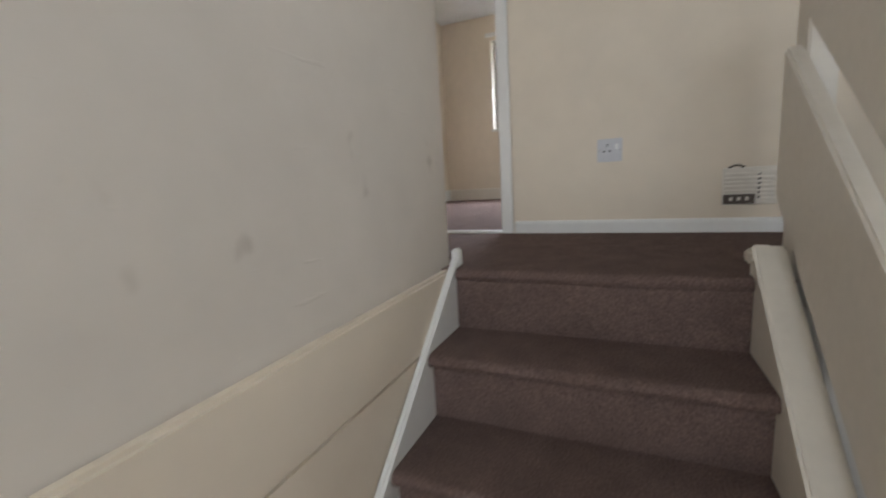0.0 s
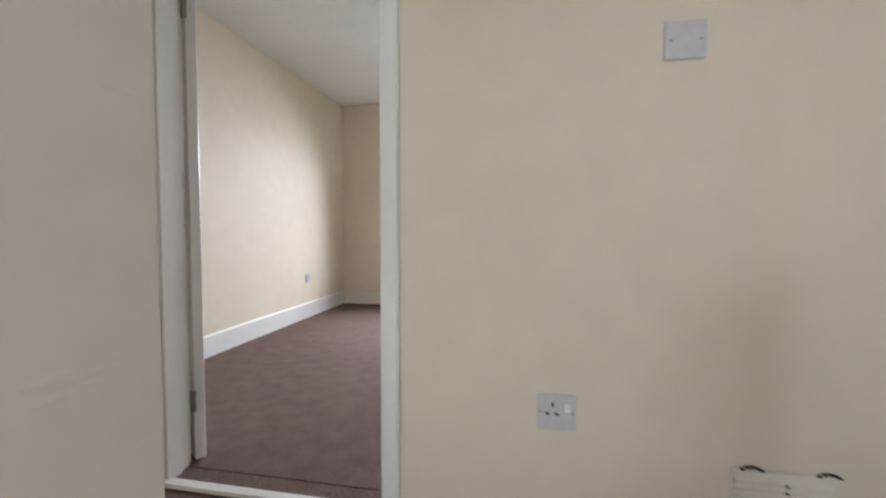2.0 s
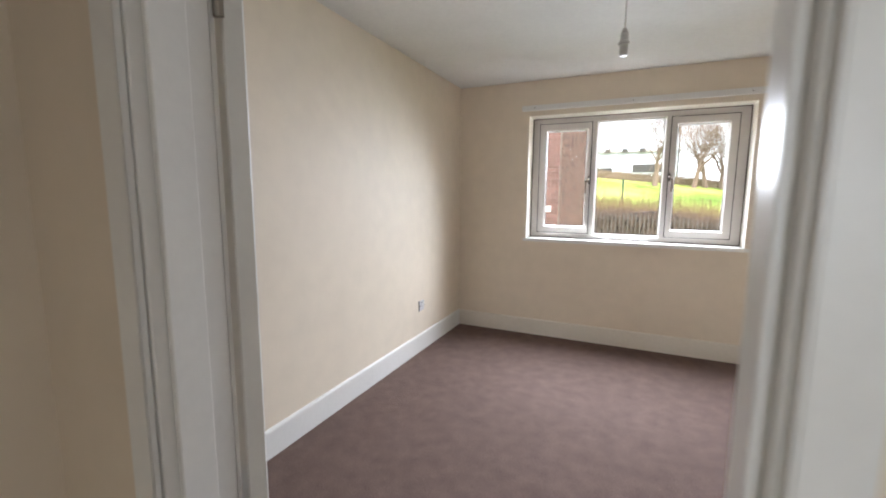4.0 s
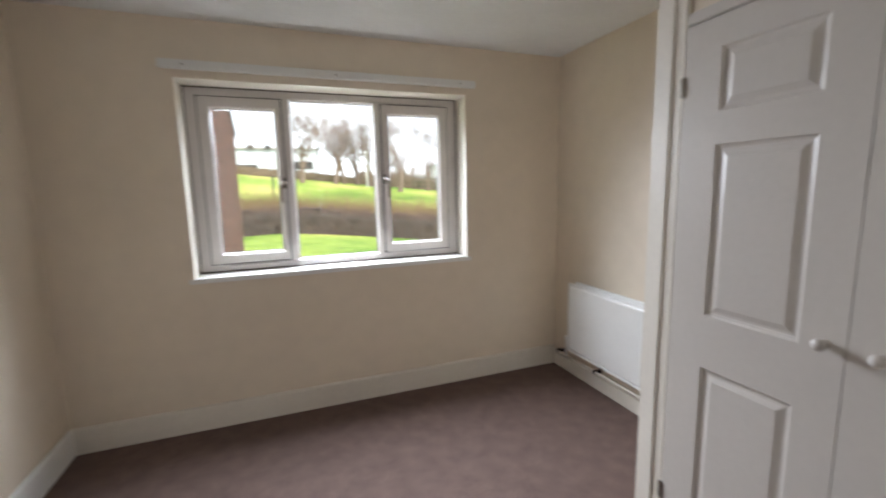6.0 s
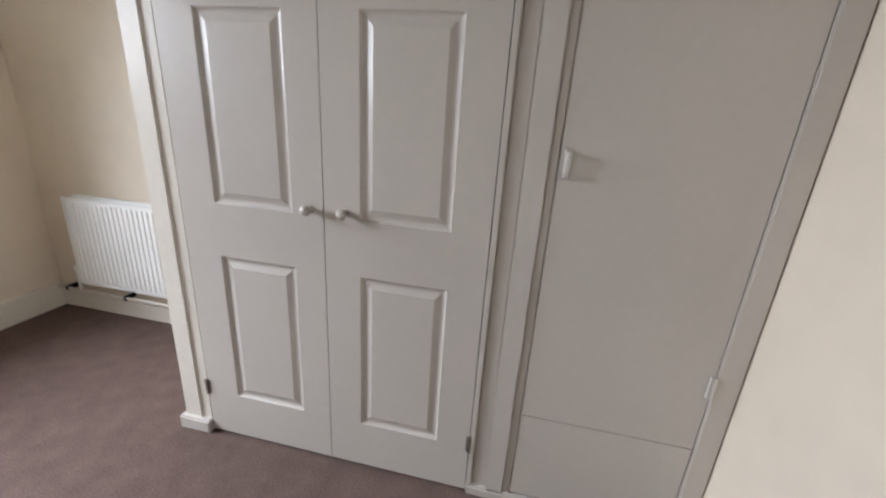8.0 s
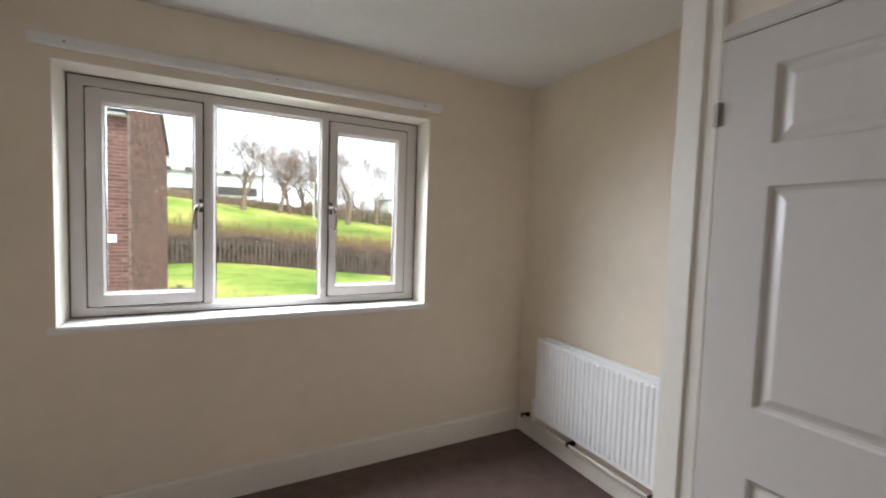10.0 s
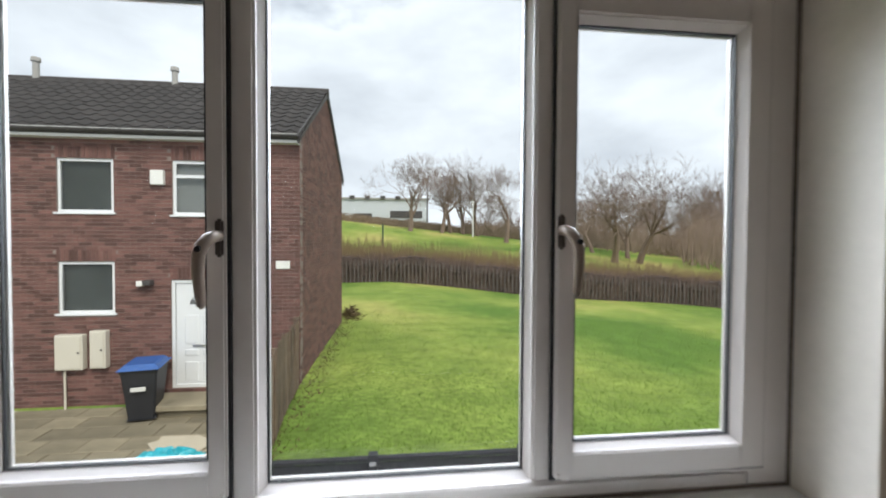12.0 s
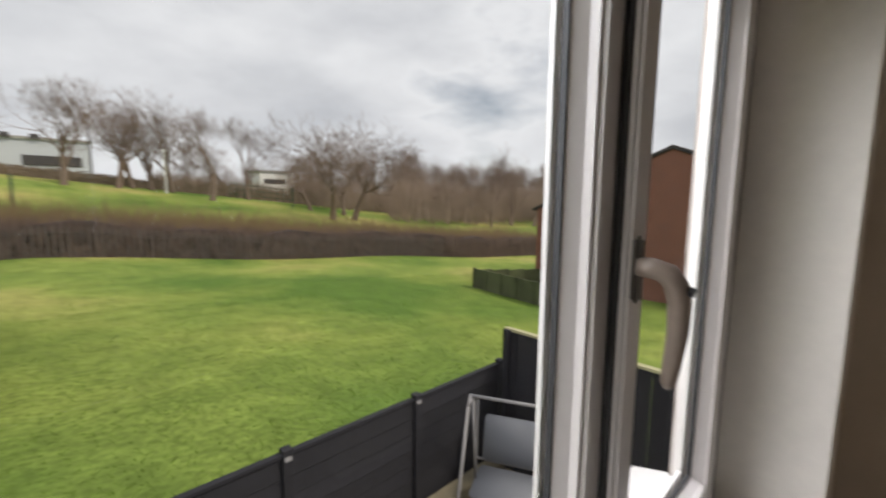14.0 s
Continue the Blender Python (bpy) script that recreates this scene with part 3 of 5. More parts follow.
box(bm, (WX - 0.006, -1.606, 0.001), (WX + 0.015, -1.526, H - 0.002))
soften(bm, 0.004, 2)
wpart("corner_post", bm, CREAMGLOSS)
bm = bmesh.new()
box(bm, (WX - 0.006, -2.742, 0.001), (WX + 0.05, -2.722, 2.02))
box(bm, (WX + 0.006, -2.792, 0.001), (WX + 0.05, -2.742, 2.02))
box(bm, (WX - 0.006, -2.856, 0.001), (WX + 0.05, -2.792, 2.02))
box(bm, (WX + 0.002, -2.880, 0.001), (WX + 0.05, -2.856, 2.02))
box(bm, (WX - 0.004, -3.477, 0.001), (WX + 0.05, -3.412, H - 0.001))
box(bm, (WX + 0.001, -3.412, 1.990), (WX + 0.05, -1.650, 2.030))
soften(bm, 0.004, 2)
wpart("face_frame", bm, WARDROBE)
bm = bmesh.new()
box(bm, (WX - 0.012, -3.46, 0.0), (WX + 0.012, -2.722, 0.042))
soften(bm, 0.006, 2)
wpart("plinth", bm, WARDROBE)
bm = bmesh.new()
box(bm, (WX - 0.026, -1.652, 0.0), (WX + 0.012, -1.508, 0.060))
soften(bm, 0.006, 2)
wpart("skirting_block", bm, WARDROBE)
ROWS = ((0.205, 0.800), (0.990, 1.578), (1.685, 1.888))


def moulded_leaf(y0, y1, p0, p1):
    """A pressed door skin: flat stiles and rails, with panels that dip, rise and lie flush."""
    bm = bmesh.new()
    z0, z1 = 0.012, 1.984
    x = WX

    def quad(a, b, c, d):
        bm.faces.new([bm.verts.new(p) for p in (a, b, c, d)])
    ys = sorted((y0, p0, p1, y1))
    zs = [z0] + [v for r in ROWS for v in r] + [z1]
    for i in range(3):
        for j in range(len(zs) - 1):
            if i == 1 and j % 2 == 1:
                a, b, c, d = ys[1], ys[2], zs[j], zs[j + 1]
                rings = [(0.0, 0.0), (0.006, 0.007), (0.014, 0.010), (0.022, 0.009), (0.040, 0.002), (0.044, 0.002)]
                prev = None
                for ins, dep in rings:
                    cur = [(x + dep, a + ins, c + ins), (x + dep, b - ins, c + ins), (x + dep, b - ins, d - ins), (x + dep, a + ins, d - ins)]
                    if prev:
                        for k in range(4):
                            quad(prev[k], prev[(k + 1) % 4], cur[(k + 1) % 4], cur[k])
                    prev = cur
                quad(*prev)
            else:
                quad((x, ys[i], zs[j]), (x, ys[i + 1], zs[j]), (x, ys[i + 1], zs[j + 1]), (x, ys[i], zs[j + 1]))
    for a, b in (((x, y0, z0), (x, y0, z1)), ((x, y1, z0), (x, y1, z1)), ((x, y0, z0), (x, y1, z0)), ((x, y0, z1), (x, y1, z1))):
        quad(a, b, (b[0] + 0.035, b[1], b[2]), (a[0] + 0.035, a[1], a[2]))
    quad((x + 0.035, y0, z0), (x + 0.035, y1, z0), (x + 0.035, y1, z1), (x + 0.035, y0, z1))
    bmesh.ops.remove_doubles(bm, verts=bm.verts, dist=1e-5)
    return bm


for y0, y1, p0, p1, ky in ((-2.1855, -1.653, -2.076, -1.786, -2.140), (-2.719, -2.1885, -2.602, -2.310, -2.262)):
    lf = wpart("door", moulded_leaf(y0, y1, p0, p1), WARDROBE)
    bm = bmesh.new()
    cyl(bm, (WX, ky, 1.012), (WX - 0.012, ky, 1.012), 0.012, 0.008, 16)
    cyl(bm, (WX - 0.012, ky, 1.012), (WX - 0.024, ky, 1.012), 0.008, 0.015, 16)
    ball(bm, (WX - 0.032, ky, 1.012), 0.0175, 16, (0.8, 1, 1))
    wpart("knob", bm, WARDROBE, lf, "round white door knob", True)
    hy = y1 + 0.002 if y1 > -2 else y0 - 0.002
    for z in (0.222, 1.785):
        bm = bmesh.new()
        cyl(bm, (WX - 0.004, hy, z - 0.034), (WX - 0.004, hy, z + 0.034), 0.0055, 0.0055, 10)
        box(bm, (WX - 0.002, hy - 0.012, z - 0.032), (WX - 0.0004, hy + 0.012, z + 0.032))
        wpart("hinge", bm, BRASS, lf, "dull steel hinge")
for cy in (-2.095, -2.245):
    bm = bmesh.new()
    box(bm, (WX - 0.002, cy - 0.016, 1.982), (WX + 0.010, cy + 0.016, 1.990))
    wpart("catch", bm, DARK, None, "small dark ball catch")

cupboard = thing("built_in_cupboard", "white flush cupboard door next to the wardrobe", "cupboard", at=pose(WX, -3.14, 0))
CM = cupboard.matrix_world.inverted()


def cpart(name, bm, mat, parent=None, label="", smooth=False):
    bmesh.ops.transform(bm, matrix=CM, verts=bm.verts)
    return part(name, bm, mat, parent or cupboard, label, smooth)


bm = bmesh.new()
box(bm, (WX + 0.004, -3.4108, 0.388), (WX + 0.03, -2.8815, 1.986))
soften(bm, 0.003)
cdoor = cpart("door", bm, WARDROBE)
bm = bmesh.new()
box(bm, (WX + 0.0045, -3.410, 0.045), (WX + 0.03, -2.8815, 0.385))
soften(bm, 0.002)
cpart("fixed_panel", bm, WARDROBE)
bm = bmesh.new()
box(bm, (WX - 0.002, -2.912, 1.180), (WX + 0.0035, -2.894, 1.262))
box(bm, (WX - 0.018, -2.909, 1.190), (WX - 0.002, -2.897, 1.200))
box(bm, (WX - 0.018, -2.909, 1.243), (WX - 0.002, -2.897, 1.253))
box(bm, (WX - 0.024, -2.909, 1.186), (WX - 0.017, -2.897, 1.257))
soften(bm, 0.002)
cpart("handle", bm, CHROME, cdoor, "small white metal pull handle")
for z in (0.62, 1.75):
    bm = bmesh.new()
    box(bm, (WX - 0.008, -3.424, z - 0.036), (WX + 0.003, -3.394, z + 0.036))
    cyl(bm, (WX - 0.006, -3.410, z - 0.038), (WX - 0.006, -3.410, z + 0.038), 0.006, 0.006, 10)
    soften(bm, 0.0015)
    cpart("hinge", bm, WARDROBE, cdoor, "painted-over hinge")
# Added black block that paints the shade in the door gaps.
bm = bmesh.new()
box(bm, (WX + 0.0305, -3.408, 0.05), (WX + 0.29, -2.886, 1.98))
cpart("carcass", bm, DARK)

# ---- radiator ----
radiator = thing("radiator", "white ribbed panel radiator on the alcove wall", "radiator", at=pose(3.2, -0.82, 0))
RM = radiator.matrix_world.inverted()
RY0, RY1, RZ0, RZ1 = -1.37, -0.272, 0.212, 0.738


def ribbed_panel():
    bm = bmesh.new()
    ys, k = [], 32
    pts = []
    step = (RY1 - RY0 - 0.04) / k
    pts.append((RY0, 0.0))
    for i in range(k):
        y = RY0 + 0.02 + i * step
        pts += [(y + step * 0.10, 0.0), (y + step * 0.26, -0.007), (y + step * 0.62, -0.007), (y + step * 0.78, 0.0)]
    pts.append((RY1, 0.0))
    x = 3.160
    zr = ((RZ0 + 0.004, 0.008), (RZ0, 0.0), (RZ0 + 0.018, 0.0), (RZ0 + 0.034, 1.0), (RZ1 - 0.034, 1.0), (RZ1 - 0.018, 0.0), (RZ1, 0.0), (RZ1 - 0.002, 0.010))
    rows = []
    for z, amp in zr:
        rows.append([bm.verts.new((x + d * (amp if amp in (0.0, 1.0) else 0) + (amp if amp not in (0.0, 1.0) else 0), y, z)) for y, d in pts])
    for a, b in zip(rows, rows[1:]):
        for i in range(len(pts) - 1):
            bm.faces.new((a[i], a[i + 1], b[i + 1], b[i]))
    return bm


def rpart(name, bm, mat, label="", smooth=False):
    bmesh.ops.transform(bm, matrix=RM, verts=bm.verts)
    return part(name, bm, mat, radiator, label, smooth)


rpart("front_panel", ribbed_panel(), RADW)
bm = bmesh.new()
box(bm, (3.161, RY0 + 0.001, RZ0 + 0.004), (3.178, RY1 - 0.001, RZ1 - 0.003))
soften(bm, 0.004, 2)
rpart("panel_core", bm, RADW)
bm = bmesh.new()
box(bm, (3.205, RY0 + 0.02, RZ0 + 0.01), (3.222, RY1 - 0.02, RZ1 + 0.006))
soften(bm, 0.004, 2)
rpart("back_panel", bm, RADW)
bm = bmesh.new()
for i in range(46):
    y = RY0 + 0.03 + i * 0.0228
    box(bm, (3.178, y, RZ0 + 0.03), (3.205, y + 0.003, RZ1 - 0.02))
rpart("fins", bm, RADW)
for y in (RY0 + 0.15, RY1 - 0.15):
    bm = bmesh.new()
    box(bm, (3.222, y - 0.02, 0.30), (W - 0.0005, y + 0.02, 0.70))
    rpart("bracket", bm, RADW)
bm = bmesh.new()
cyl(bm, (3.19, RY1 + 0.0, 0.235), (3.19, RY1 + 0.045, 0.235), 0.010, 0.010, 12)
cyl(bm, (3.19, RY1 + 0.045, 0.150), (3.19, RY1 + 0.045, 0.275), 0.011, 0.011, 12)
cyl(bm, (3.19, RY1 + 0.045, 0.275), (3.19, RY1 + 0.045, 0.305), 0.017, 0.014, 12)
rpart("valve", bm, PLASTIC, "white capped radiator valve")
pipe = thing("radiator_pipe", "painted heating pipe above the skirting", "pipe")
bm = bmesh.new()
cyl(bm, (3.190, -1.540, 0.145), (3.190, -0.05, 0.145), 0.0085, 0.0085, 12)
cyl(bm, (3.190, RY1 + 0.045, 0.145), (3.190, RY1 + 0.045, 0.152), 0.0085, 0.0085, 12)
part("tube", bm, CREAMGLOSS, pipe, "", True)
for y in (-1.1, -0.55, -0.12):
    bm = bmesh.new()
    box(bm, (3.180, y - 0.008, 0.133), (W - 0.0005, y + 0.008, 0.158))
    part("clip", bm, DARK, pipe, "dark pipe clip")

# ---- sockets, switch, vent ----


def plate(name, label, category, m, w, h, draw):
    """A wall plate whose face looks along -y of m; draw adds its parts."""
    t = thing(name, label, category, at=m)
    bm = bmesh.new()
    box(bm, (-w / 2, -0.010, -h / 2), (w / 2, -0.0005, h / 2))
    soften(bm, 0.003, 2)
    part("faceplate", bm, SOCKETW, t)
    draw(t)
    return t


def holes(t, spots, mat=None):
    for nm, x, z, w, h, depth, mt, lab in spots:
        bm = bmesh.new()
        box(bm, (x - w / 2, -0.010 - depth, z - h / 2), (x + w / 2, -0.0095, z + h / 2))
        part(nm, bm, mt, t, lab)


def socket_single(t):
    # Pin holes are thin dark pads, their inner shade given as colour.
    holes(t, (("earth_slot", -0.010, 0.022, 0.006, 0.013, 0.0006, DARK, "dark pad for a shaded pin hole"), ("live_slot", 0.001, -0.004, 0.012, 0.007, 0.0006, DARK, "dark pad for a shaded pin hole"), ("neutral_slot", -0.024, -0.004, 0.012, 0.007, 0.0006, DARK, "dark pad for a shaded pin hole"),
              ("switch_rocker", 0.030, 0.016, 0.014, 0.024, 0.004, PLASTIC, "white rocker"), ("screw", -0.044, 0.0, 0.006, 0.006, 0.0006, BRASS, "screw head"), ("screw", 0.044, 0.0, 0.006, 0.006, 0.0006, BRASS, "screw head")))


plate("wall_socket", "white single switched socket on the landing wall", "socket", pose(2.295, LW, 0.384), 0.108, 0.104, socket_single)
plate("blank_plate", "white blank wall plate with two screws", "wall plate", pose(2.605, LW, 1.390), 0.100, 0.100,
      lambda t: holes(t, (("screw", -0.036, 0.0, 0.007, 0.007, 0.0006, BRASS, "screw head"), ("screw", 0.036, 0.0, 0.007, 0.007, 0.0006, BRASS, "screw head"))))
plate("bedroom_socket", "white socket box low on the bedroom wall", "socket", pose(0, -0.865, 0.403, 0, 0, 90), 0.088, 0.088, socket_single)
bm = bmesh.new()
vent = thing("wall_vent", "white slatted warm air vent, partly painted over", "vent", at=pose(2.862, LW, 0.195))
box(bm, (-0.120, -0.008, -0.078), (0.120, -0.0005, 0.078))
soften(bm, 0.003)
part("vent_frame", bm, CREAMGLOSS, vent)
for i in range(7):
    bm = bmesh.new()
    prism(bm, [(-0.0085, -0.004), (-0.014, -0.006), (-0.014, -0.001), (-0.0085, 0.005)], -0.112, 0.112)
    sl = part("slat", bm, CREAMGLOSS, vent)
    sl.location.z = 0.052 - i * 0.0175
# Flat dark sheet over the slats, painted as the slot's inner shade.
bm = bmesh.new()
box(bm, (-0.116, -0.0150, -0.074), (-0.004, -0.0142, -0.034))
part("open_slot", bm, VENTSLOT, vent, "dark sheet for the shaded open slot")
for x in (-0.088, -0.06, -0.032):
    bm = bmesh.new()
    box(bm, (x - 0.006, -0.0165, -0.060), (x + 0.006, -0.0151, -0.046))
    part("tab", bm, CREAMGLOSS, vent)
# Small dark pads that paint the shade in the notches.
for i in range(6):
    bm = bmesh.new()
    box(bm, (0.004, -0.0145, -0.052 + i * 0.019), (0.012, -0.0135, -0.044 + i * 0.019))
    part("notch", bm, DARK, vent, "dark pad for a shaded notch")
bm = bmesh.new()
cyl(bm, (0.100, -0.020, -0.008), (0.100, -0.008, -0.008), 0.008, 0.008, 12)
part("lever_knob", bm, BRASS, vent, "small worn knob")
for x0 in (-0.10, 0.075):
    bm = bmesh.new()
    for i in range(5):
        a = i / 4
        box(bm, (x0 + a * 0.045, -0.0094, 0.076 + 0.008 * math.sin(a * 3.1)), (x0 + a * 0.045 + 0.012, -0.0086, 0.083 + 0.008 * math.sin(a * 3.1)))
    part("paint_chip", bm, DARK, vent, "chipped dark edge")

# ---- pendant lamp holder ----
pendant = thing("pendant_lampholder", "bare white pendant lampholder without bulb", "lampholder", at=pose(1.572, -2.005, H))
bm = bmesh.new()
cyl(bm, (0, 0, -0.030), (0, 0, -0.001), 0.038, 0.046, 24)
cyl(bm, (0, 0, -0.045), (0, 0, -0.030), 0.010, 0.026, 20)
part("ceiling_rose", bm, PLASTIC, pendant, "", True)
bm = bmesh.new()
cyl(bm, (0, 0, -0.355), (0, 0, -0.044), 0.0035, 0.0035, 8)
part("flex", bm, PLASTIC, pendant, "grey white flex")
bm = bmesh.new()
for z0, z1, r0, r1 in ((-0.370, -0.350, 0.015, 0.008), (-0.400, -0.370, 0.017, 0.015), (-0.408, -0.400, 0.024, 0.017), (-0.415, -0.408, 0.024, 0.024), (-0.458, -0.415, 0.0165, 0.0175)):
    cyl(bm, (0, 0, z0), (0, 0, z1), r0, r1, 20)
part("lampholder", bm, LAMPGREY, pendant, "grey white lampholder", True)
# ---- stairs and landing ----
RISE, GOING, NOSE = 0.200, 0.238, -4.482


def stair_step(i):
    """One carpeted step: tread with a rounded nosing over its riser."""
    z, y = -RISE * i, NOSE - GOING * i
    bm = bmesh.new()
    r = 0.020
    prof = [(y + GOING + 0.02, z), (y + 0.0, z)]
    prof += [(y - r * math.sin(a), z - r + r * math.cos(a)) for a in (0.5, 1.0, 1.6, 2.2, 2.8)]
    prof += [(y + 0.012, z - 0.045), (y + 0.014, z - RISE + 0.0), (y + GOING + 0.02, z - RISE)]
    prism(bm, prof, SX0 + 0.052, SX1 - 0.055)
    return bm


stairs = thing("staircase", "brown carpeted staircase with white strings", "stairs")
for i in range(13):
    part("step", stair_step(i), CARPET, stairs, "brown carpeted tread with rounded nosing" if i == 0 else "", False)


def sloped(bm, x0, x1, y0, y1, z_of, below, above):
    """A board along the flight between y0 and y1, its edges offset from the line z_of."""
    prism(bm, [(y0, z_of(y0) - below), (y1, z_of(y1) - below), (y1, z_of(y1) + above), (y0, z_of(y0) + above)], x0, x1)


def pitch(y):
    return (y - NOSE) * RISE / GOING


bm = bmesh.new()
sloped(bm, SX0 + 0.0305, SX0 + 0.052, -7.6, -4.455, pitch, 0.30, 0.028)
soften(bm, 0.006, 2)
part("wall_string", bm, GLOSS, stairs, "white gloss wall string")
bm = bmesh.new()
box(bm, (SX0 + 0.028, -4.47, 0.0), (SX0 + 0.055, -4.43, 0.060))
soften(bm, 0.006, 2)
part("string_block", bm, GLOSS, stairs, "chipped white string end")
bm = bmesh.new()
sloped(bm, SX1 - 0.055, SX1 - 0.012, -7.6, -4.44, pitch, 0.30, 0.045)
soften(bm, 0.004, 2)
part("outer_string", bm, CREAMGLOSS, stairs)
bm = bmesh.new()
sloped(bm, SX1 - 0.060, SX1 + 0.012, -7.6, -4.462, pitch, -0.046, 0.066)
prism(bm, [(-4.462, 0.062), (-4.405, 0.062), (-4.392, 0.055), (-4.392, 0.034), (-4.41, 0.022), (-4.462, 0.030)], SX1 - 0.060, SX1 + 0.012)
soften(bm, 0.006, 2)
part("string_capping", bm, CREAMGLOSS, stairs, "cream string capping")

# ledge at floor level: the lower wall stands proud of the partition above
bm = bmesh.new()
box(bm, (SX0 + 0.0005, -8.9, -3.0), (SX0 + 0.024, -4.372, -0.205))
box(bm, (SX0 + 0.0005, -8.9, -0.204), (SX0 + 0.030, -4.372, -0.004))
soften(bm, 0.008, 2)
structure("trim_stair_ledge", bm, CREAM, "painted plaster ledge along the stair wall", "wall ledge")

balustrade = thing("balustrade", "cream painted balustrade with wide sloping boards", "balustrade")


def rail_board(name, below, above, y1, label=""):
    bm = bmesh.new()
    sloped(bm, SX1 - 0.012, SX1 + 0.026, -7.6, y1, pitch, below, above)
    soften(bm, 0.006, 2)
    return part(name, bm, CREAMGLOSS, balustrade, label)


rail_board("lower_board", -0.168, 0.522, -4.440)
rail_board("upper_board", -0.655, 0.865, -4.450)
for y in (-4.418, -6.2, -7.5):
    bm = bmesh.new()
    zb = 0.06 if y > -5 else pitch(y) + 0.07
    box(bm, (SX1 + 0.027, y - 0.040, zb - 0.06), (SX1 + 0.088, y + 0.040, 0.872 if y > -5 else pitch(y) + 0.86))
    soften(bm, 0.004, 2)
    part("newel_post", bm, CREAMGLOSS, balustrade)

bm = bmesh.new()
sloped(bm, SX1 + 0.030, SX1 + 0.048, -7.45, -4.462, pitch, 0.30, 0.155)
soften(bm, 0.004, 2)
part("inner_board", bm, GLOSS, balustrade, "white gloss inner board")

# white end of the landing beyond the balustrade
wall_of("wall_back_hall", [((3.39, LW - 0.0045, 0.0), (3.619, LW - 0.0005, H - 0.001))], HALLW, "white painted end of the landing wall")

# white doors on the far side of the upper hall
wall_of("wall_hall_partition", [((3.62, -4.30, 0.0), (3.72, LW - 0.001, H)), ((3.62, -8.89, 0), (3.72, -6.6, H)), ((3.62, -6.6, 2.02), (3.72, -4.30, H))], HALLW, "white painted hall partition")


def panel_door(name, m, label, w=0.76):
    d = thing(name, label, "door", at=m, kind="structure")
    bm = bmesh.new()
    box(bm, (0, 0, 0.006), (w, 0.038, 1.98))
    soften(bm, 0.003)
    lf = part("door_leaf", bm, GLOSS, d)
    for x0, x1 in ((0.10, 0.335), (0.425, 0.66)):
        for z0, z1 in ROWS:
            bm = bmesh.new()
            mitred(bm, -0.0005, x0, x1, z0, z1, 0.022, -0.008)
            mitred(bm, -0.008, x0 + 0.022, x1 - 0.022, z0 + 0.022, z1 - 0.022, 0.012, -0.003)
            box(bm, (x0 + 0.033, -0.0035, z0 + 0.033), (x1 - 0.033, -0.0004, z1 - 0.033))
            part("panel", bm, GLOSS, lf)
    bm = bmesh.new()
    box(bm, (w - 0.07, -0.006, 0.92), (w - 0.03, -0.0005, 1.07))
    hp = part("handle_plate", bm, CHROME, lf, "chrome backplate")
    bm = bmesh.new()
    cyl(bm, (w - 0.05, -0.004, 1.02), (w - 0.05, -0.05, 1.02), 0.009, 0.009, 10)
    cyl(bm, (w - 0.05, -0.05, 1.02), (w - 0.16, -0.05, 1.01), 0.009, 0.008, 10)
    part("lever", bm, CHROME, hp, "chrome lever", True)
    return d


panel_door("door_2", pose(3.618, -4.36, 0, 0, 0, -90), "white panelled door in the hall")
panel_door("door_3", pose(3.665, -6.55, 0, 0, 0, 58), "white panelled door standing ajar")
low_box = thing("boxing", "low white boxed-in step by the hall doors", "boxing")
boxpart("panel", (3.20, -5.40, 0), (3.615, -4.66, 0.20), GLOSS, low_box)
boxpart("lid", (3.185, -5.42, 0.20), (3.617, -4.64, 0.222), GLOSS, low_box)

bm = bmesh.new()
box(bm, (SX1 + 0.112, -8.88, -0.255), (SX1 + 0.135, -4.63, 0.095))
soften(bm, 0.004, 2)
structure("trim_stair_apron", bm, GLOSS, "white painted apron board along the stairwell edge", "apron board")

# ---- outdoors: ground ----


def smooth(a, b, v):
    t = min(1, max(0, (v - a) / (b - a)))
    return t * t * (3 - 2 * t)


def hedge_y(x):
    return 28.0 - 0.10 * max(-6, min(x, 45)) if x > -6 else 28.6


def ground_z(x, y):
    lawn = -1.42 - 0.075 * min(40, max(0, x - 1)) + 0.10 * math.sin(x * 0.35 + 0.6) * math.sin(y * 0.30) * smooth(8, 12, y)
    far = 4.2 - 0.10 * (min(60, max(-30, x)) + 6)
    s = smooth(hedge_y(x) + 1, 64, y)
    z = lawn * (1 - s) + far * s + max(0, y - 64) * 0.016
    yard = (1 - smooth(7.9, 8.1, y)) * (1 - smooth(-0.55, -0.42, x - 0.08 * max(0, 7.9 - y))) if x < 0.5 else 0
    z = z * (1 - yard) + -1.80 * yard
    own = (1 - smooth(3.32, 3.62, y)) * smooth(-0.25, 0.0, x) * (1 - smooth(5.72, 6.0, x))
    return z * (1 - own) + -2.06 * own


def spread(a, b, n, c, d, grow):
    v = [a + (b - a) * i / n for i in range(n + 1)]
    st = (b - a) / n
    lo, hi, s = v[0], v[-1], st
    while lo > c:
        s *= grow
        lo -= s
        v.insert(0, lo)
    s = st
    while hi < d:
        s *= grow
        hi += s
        v.append(hi)
    return v


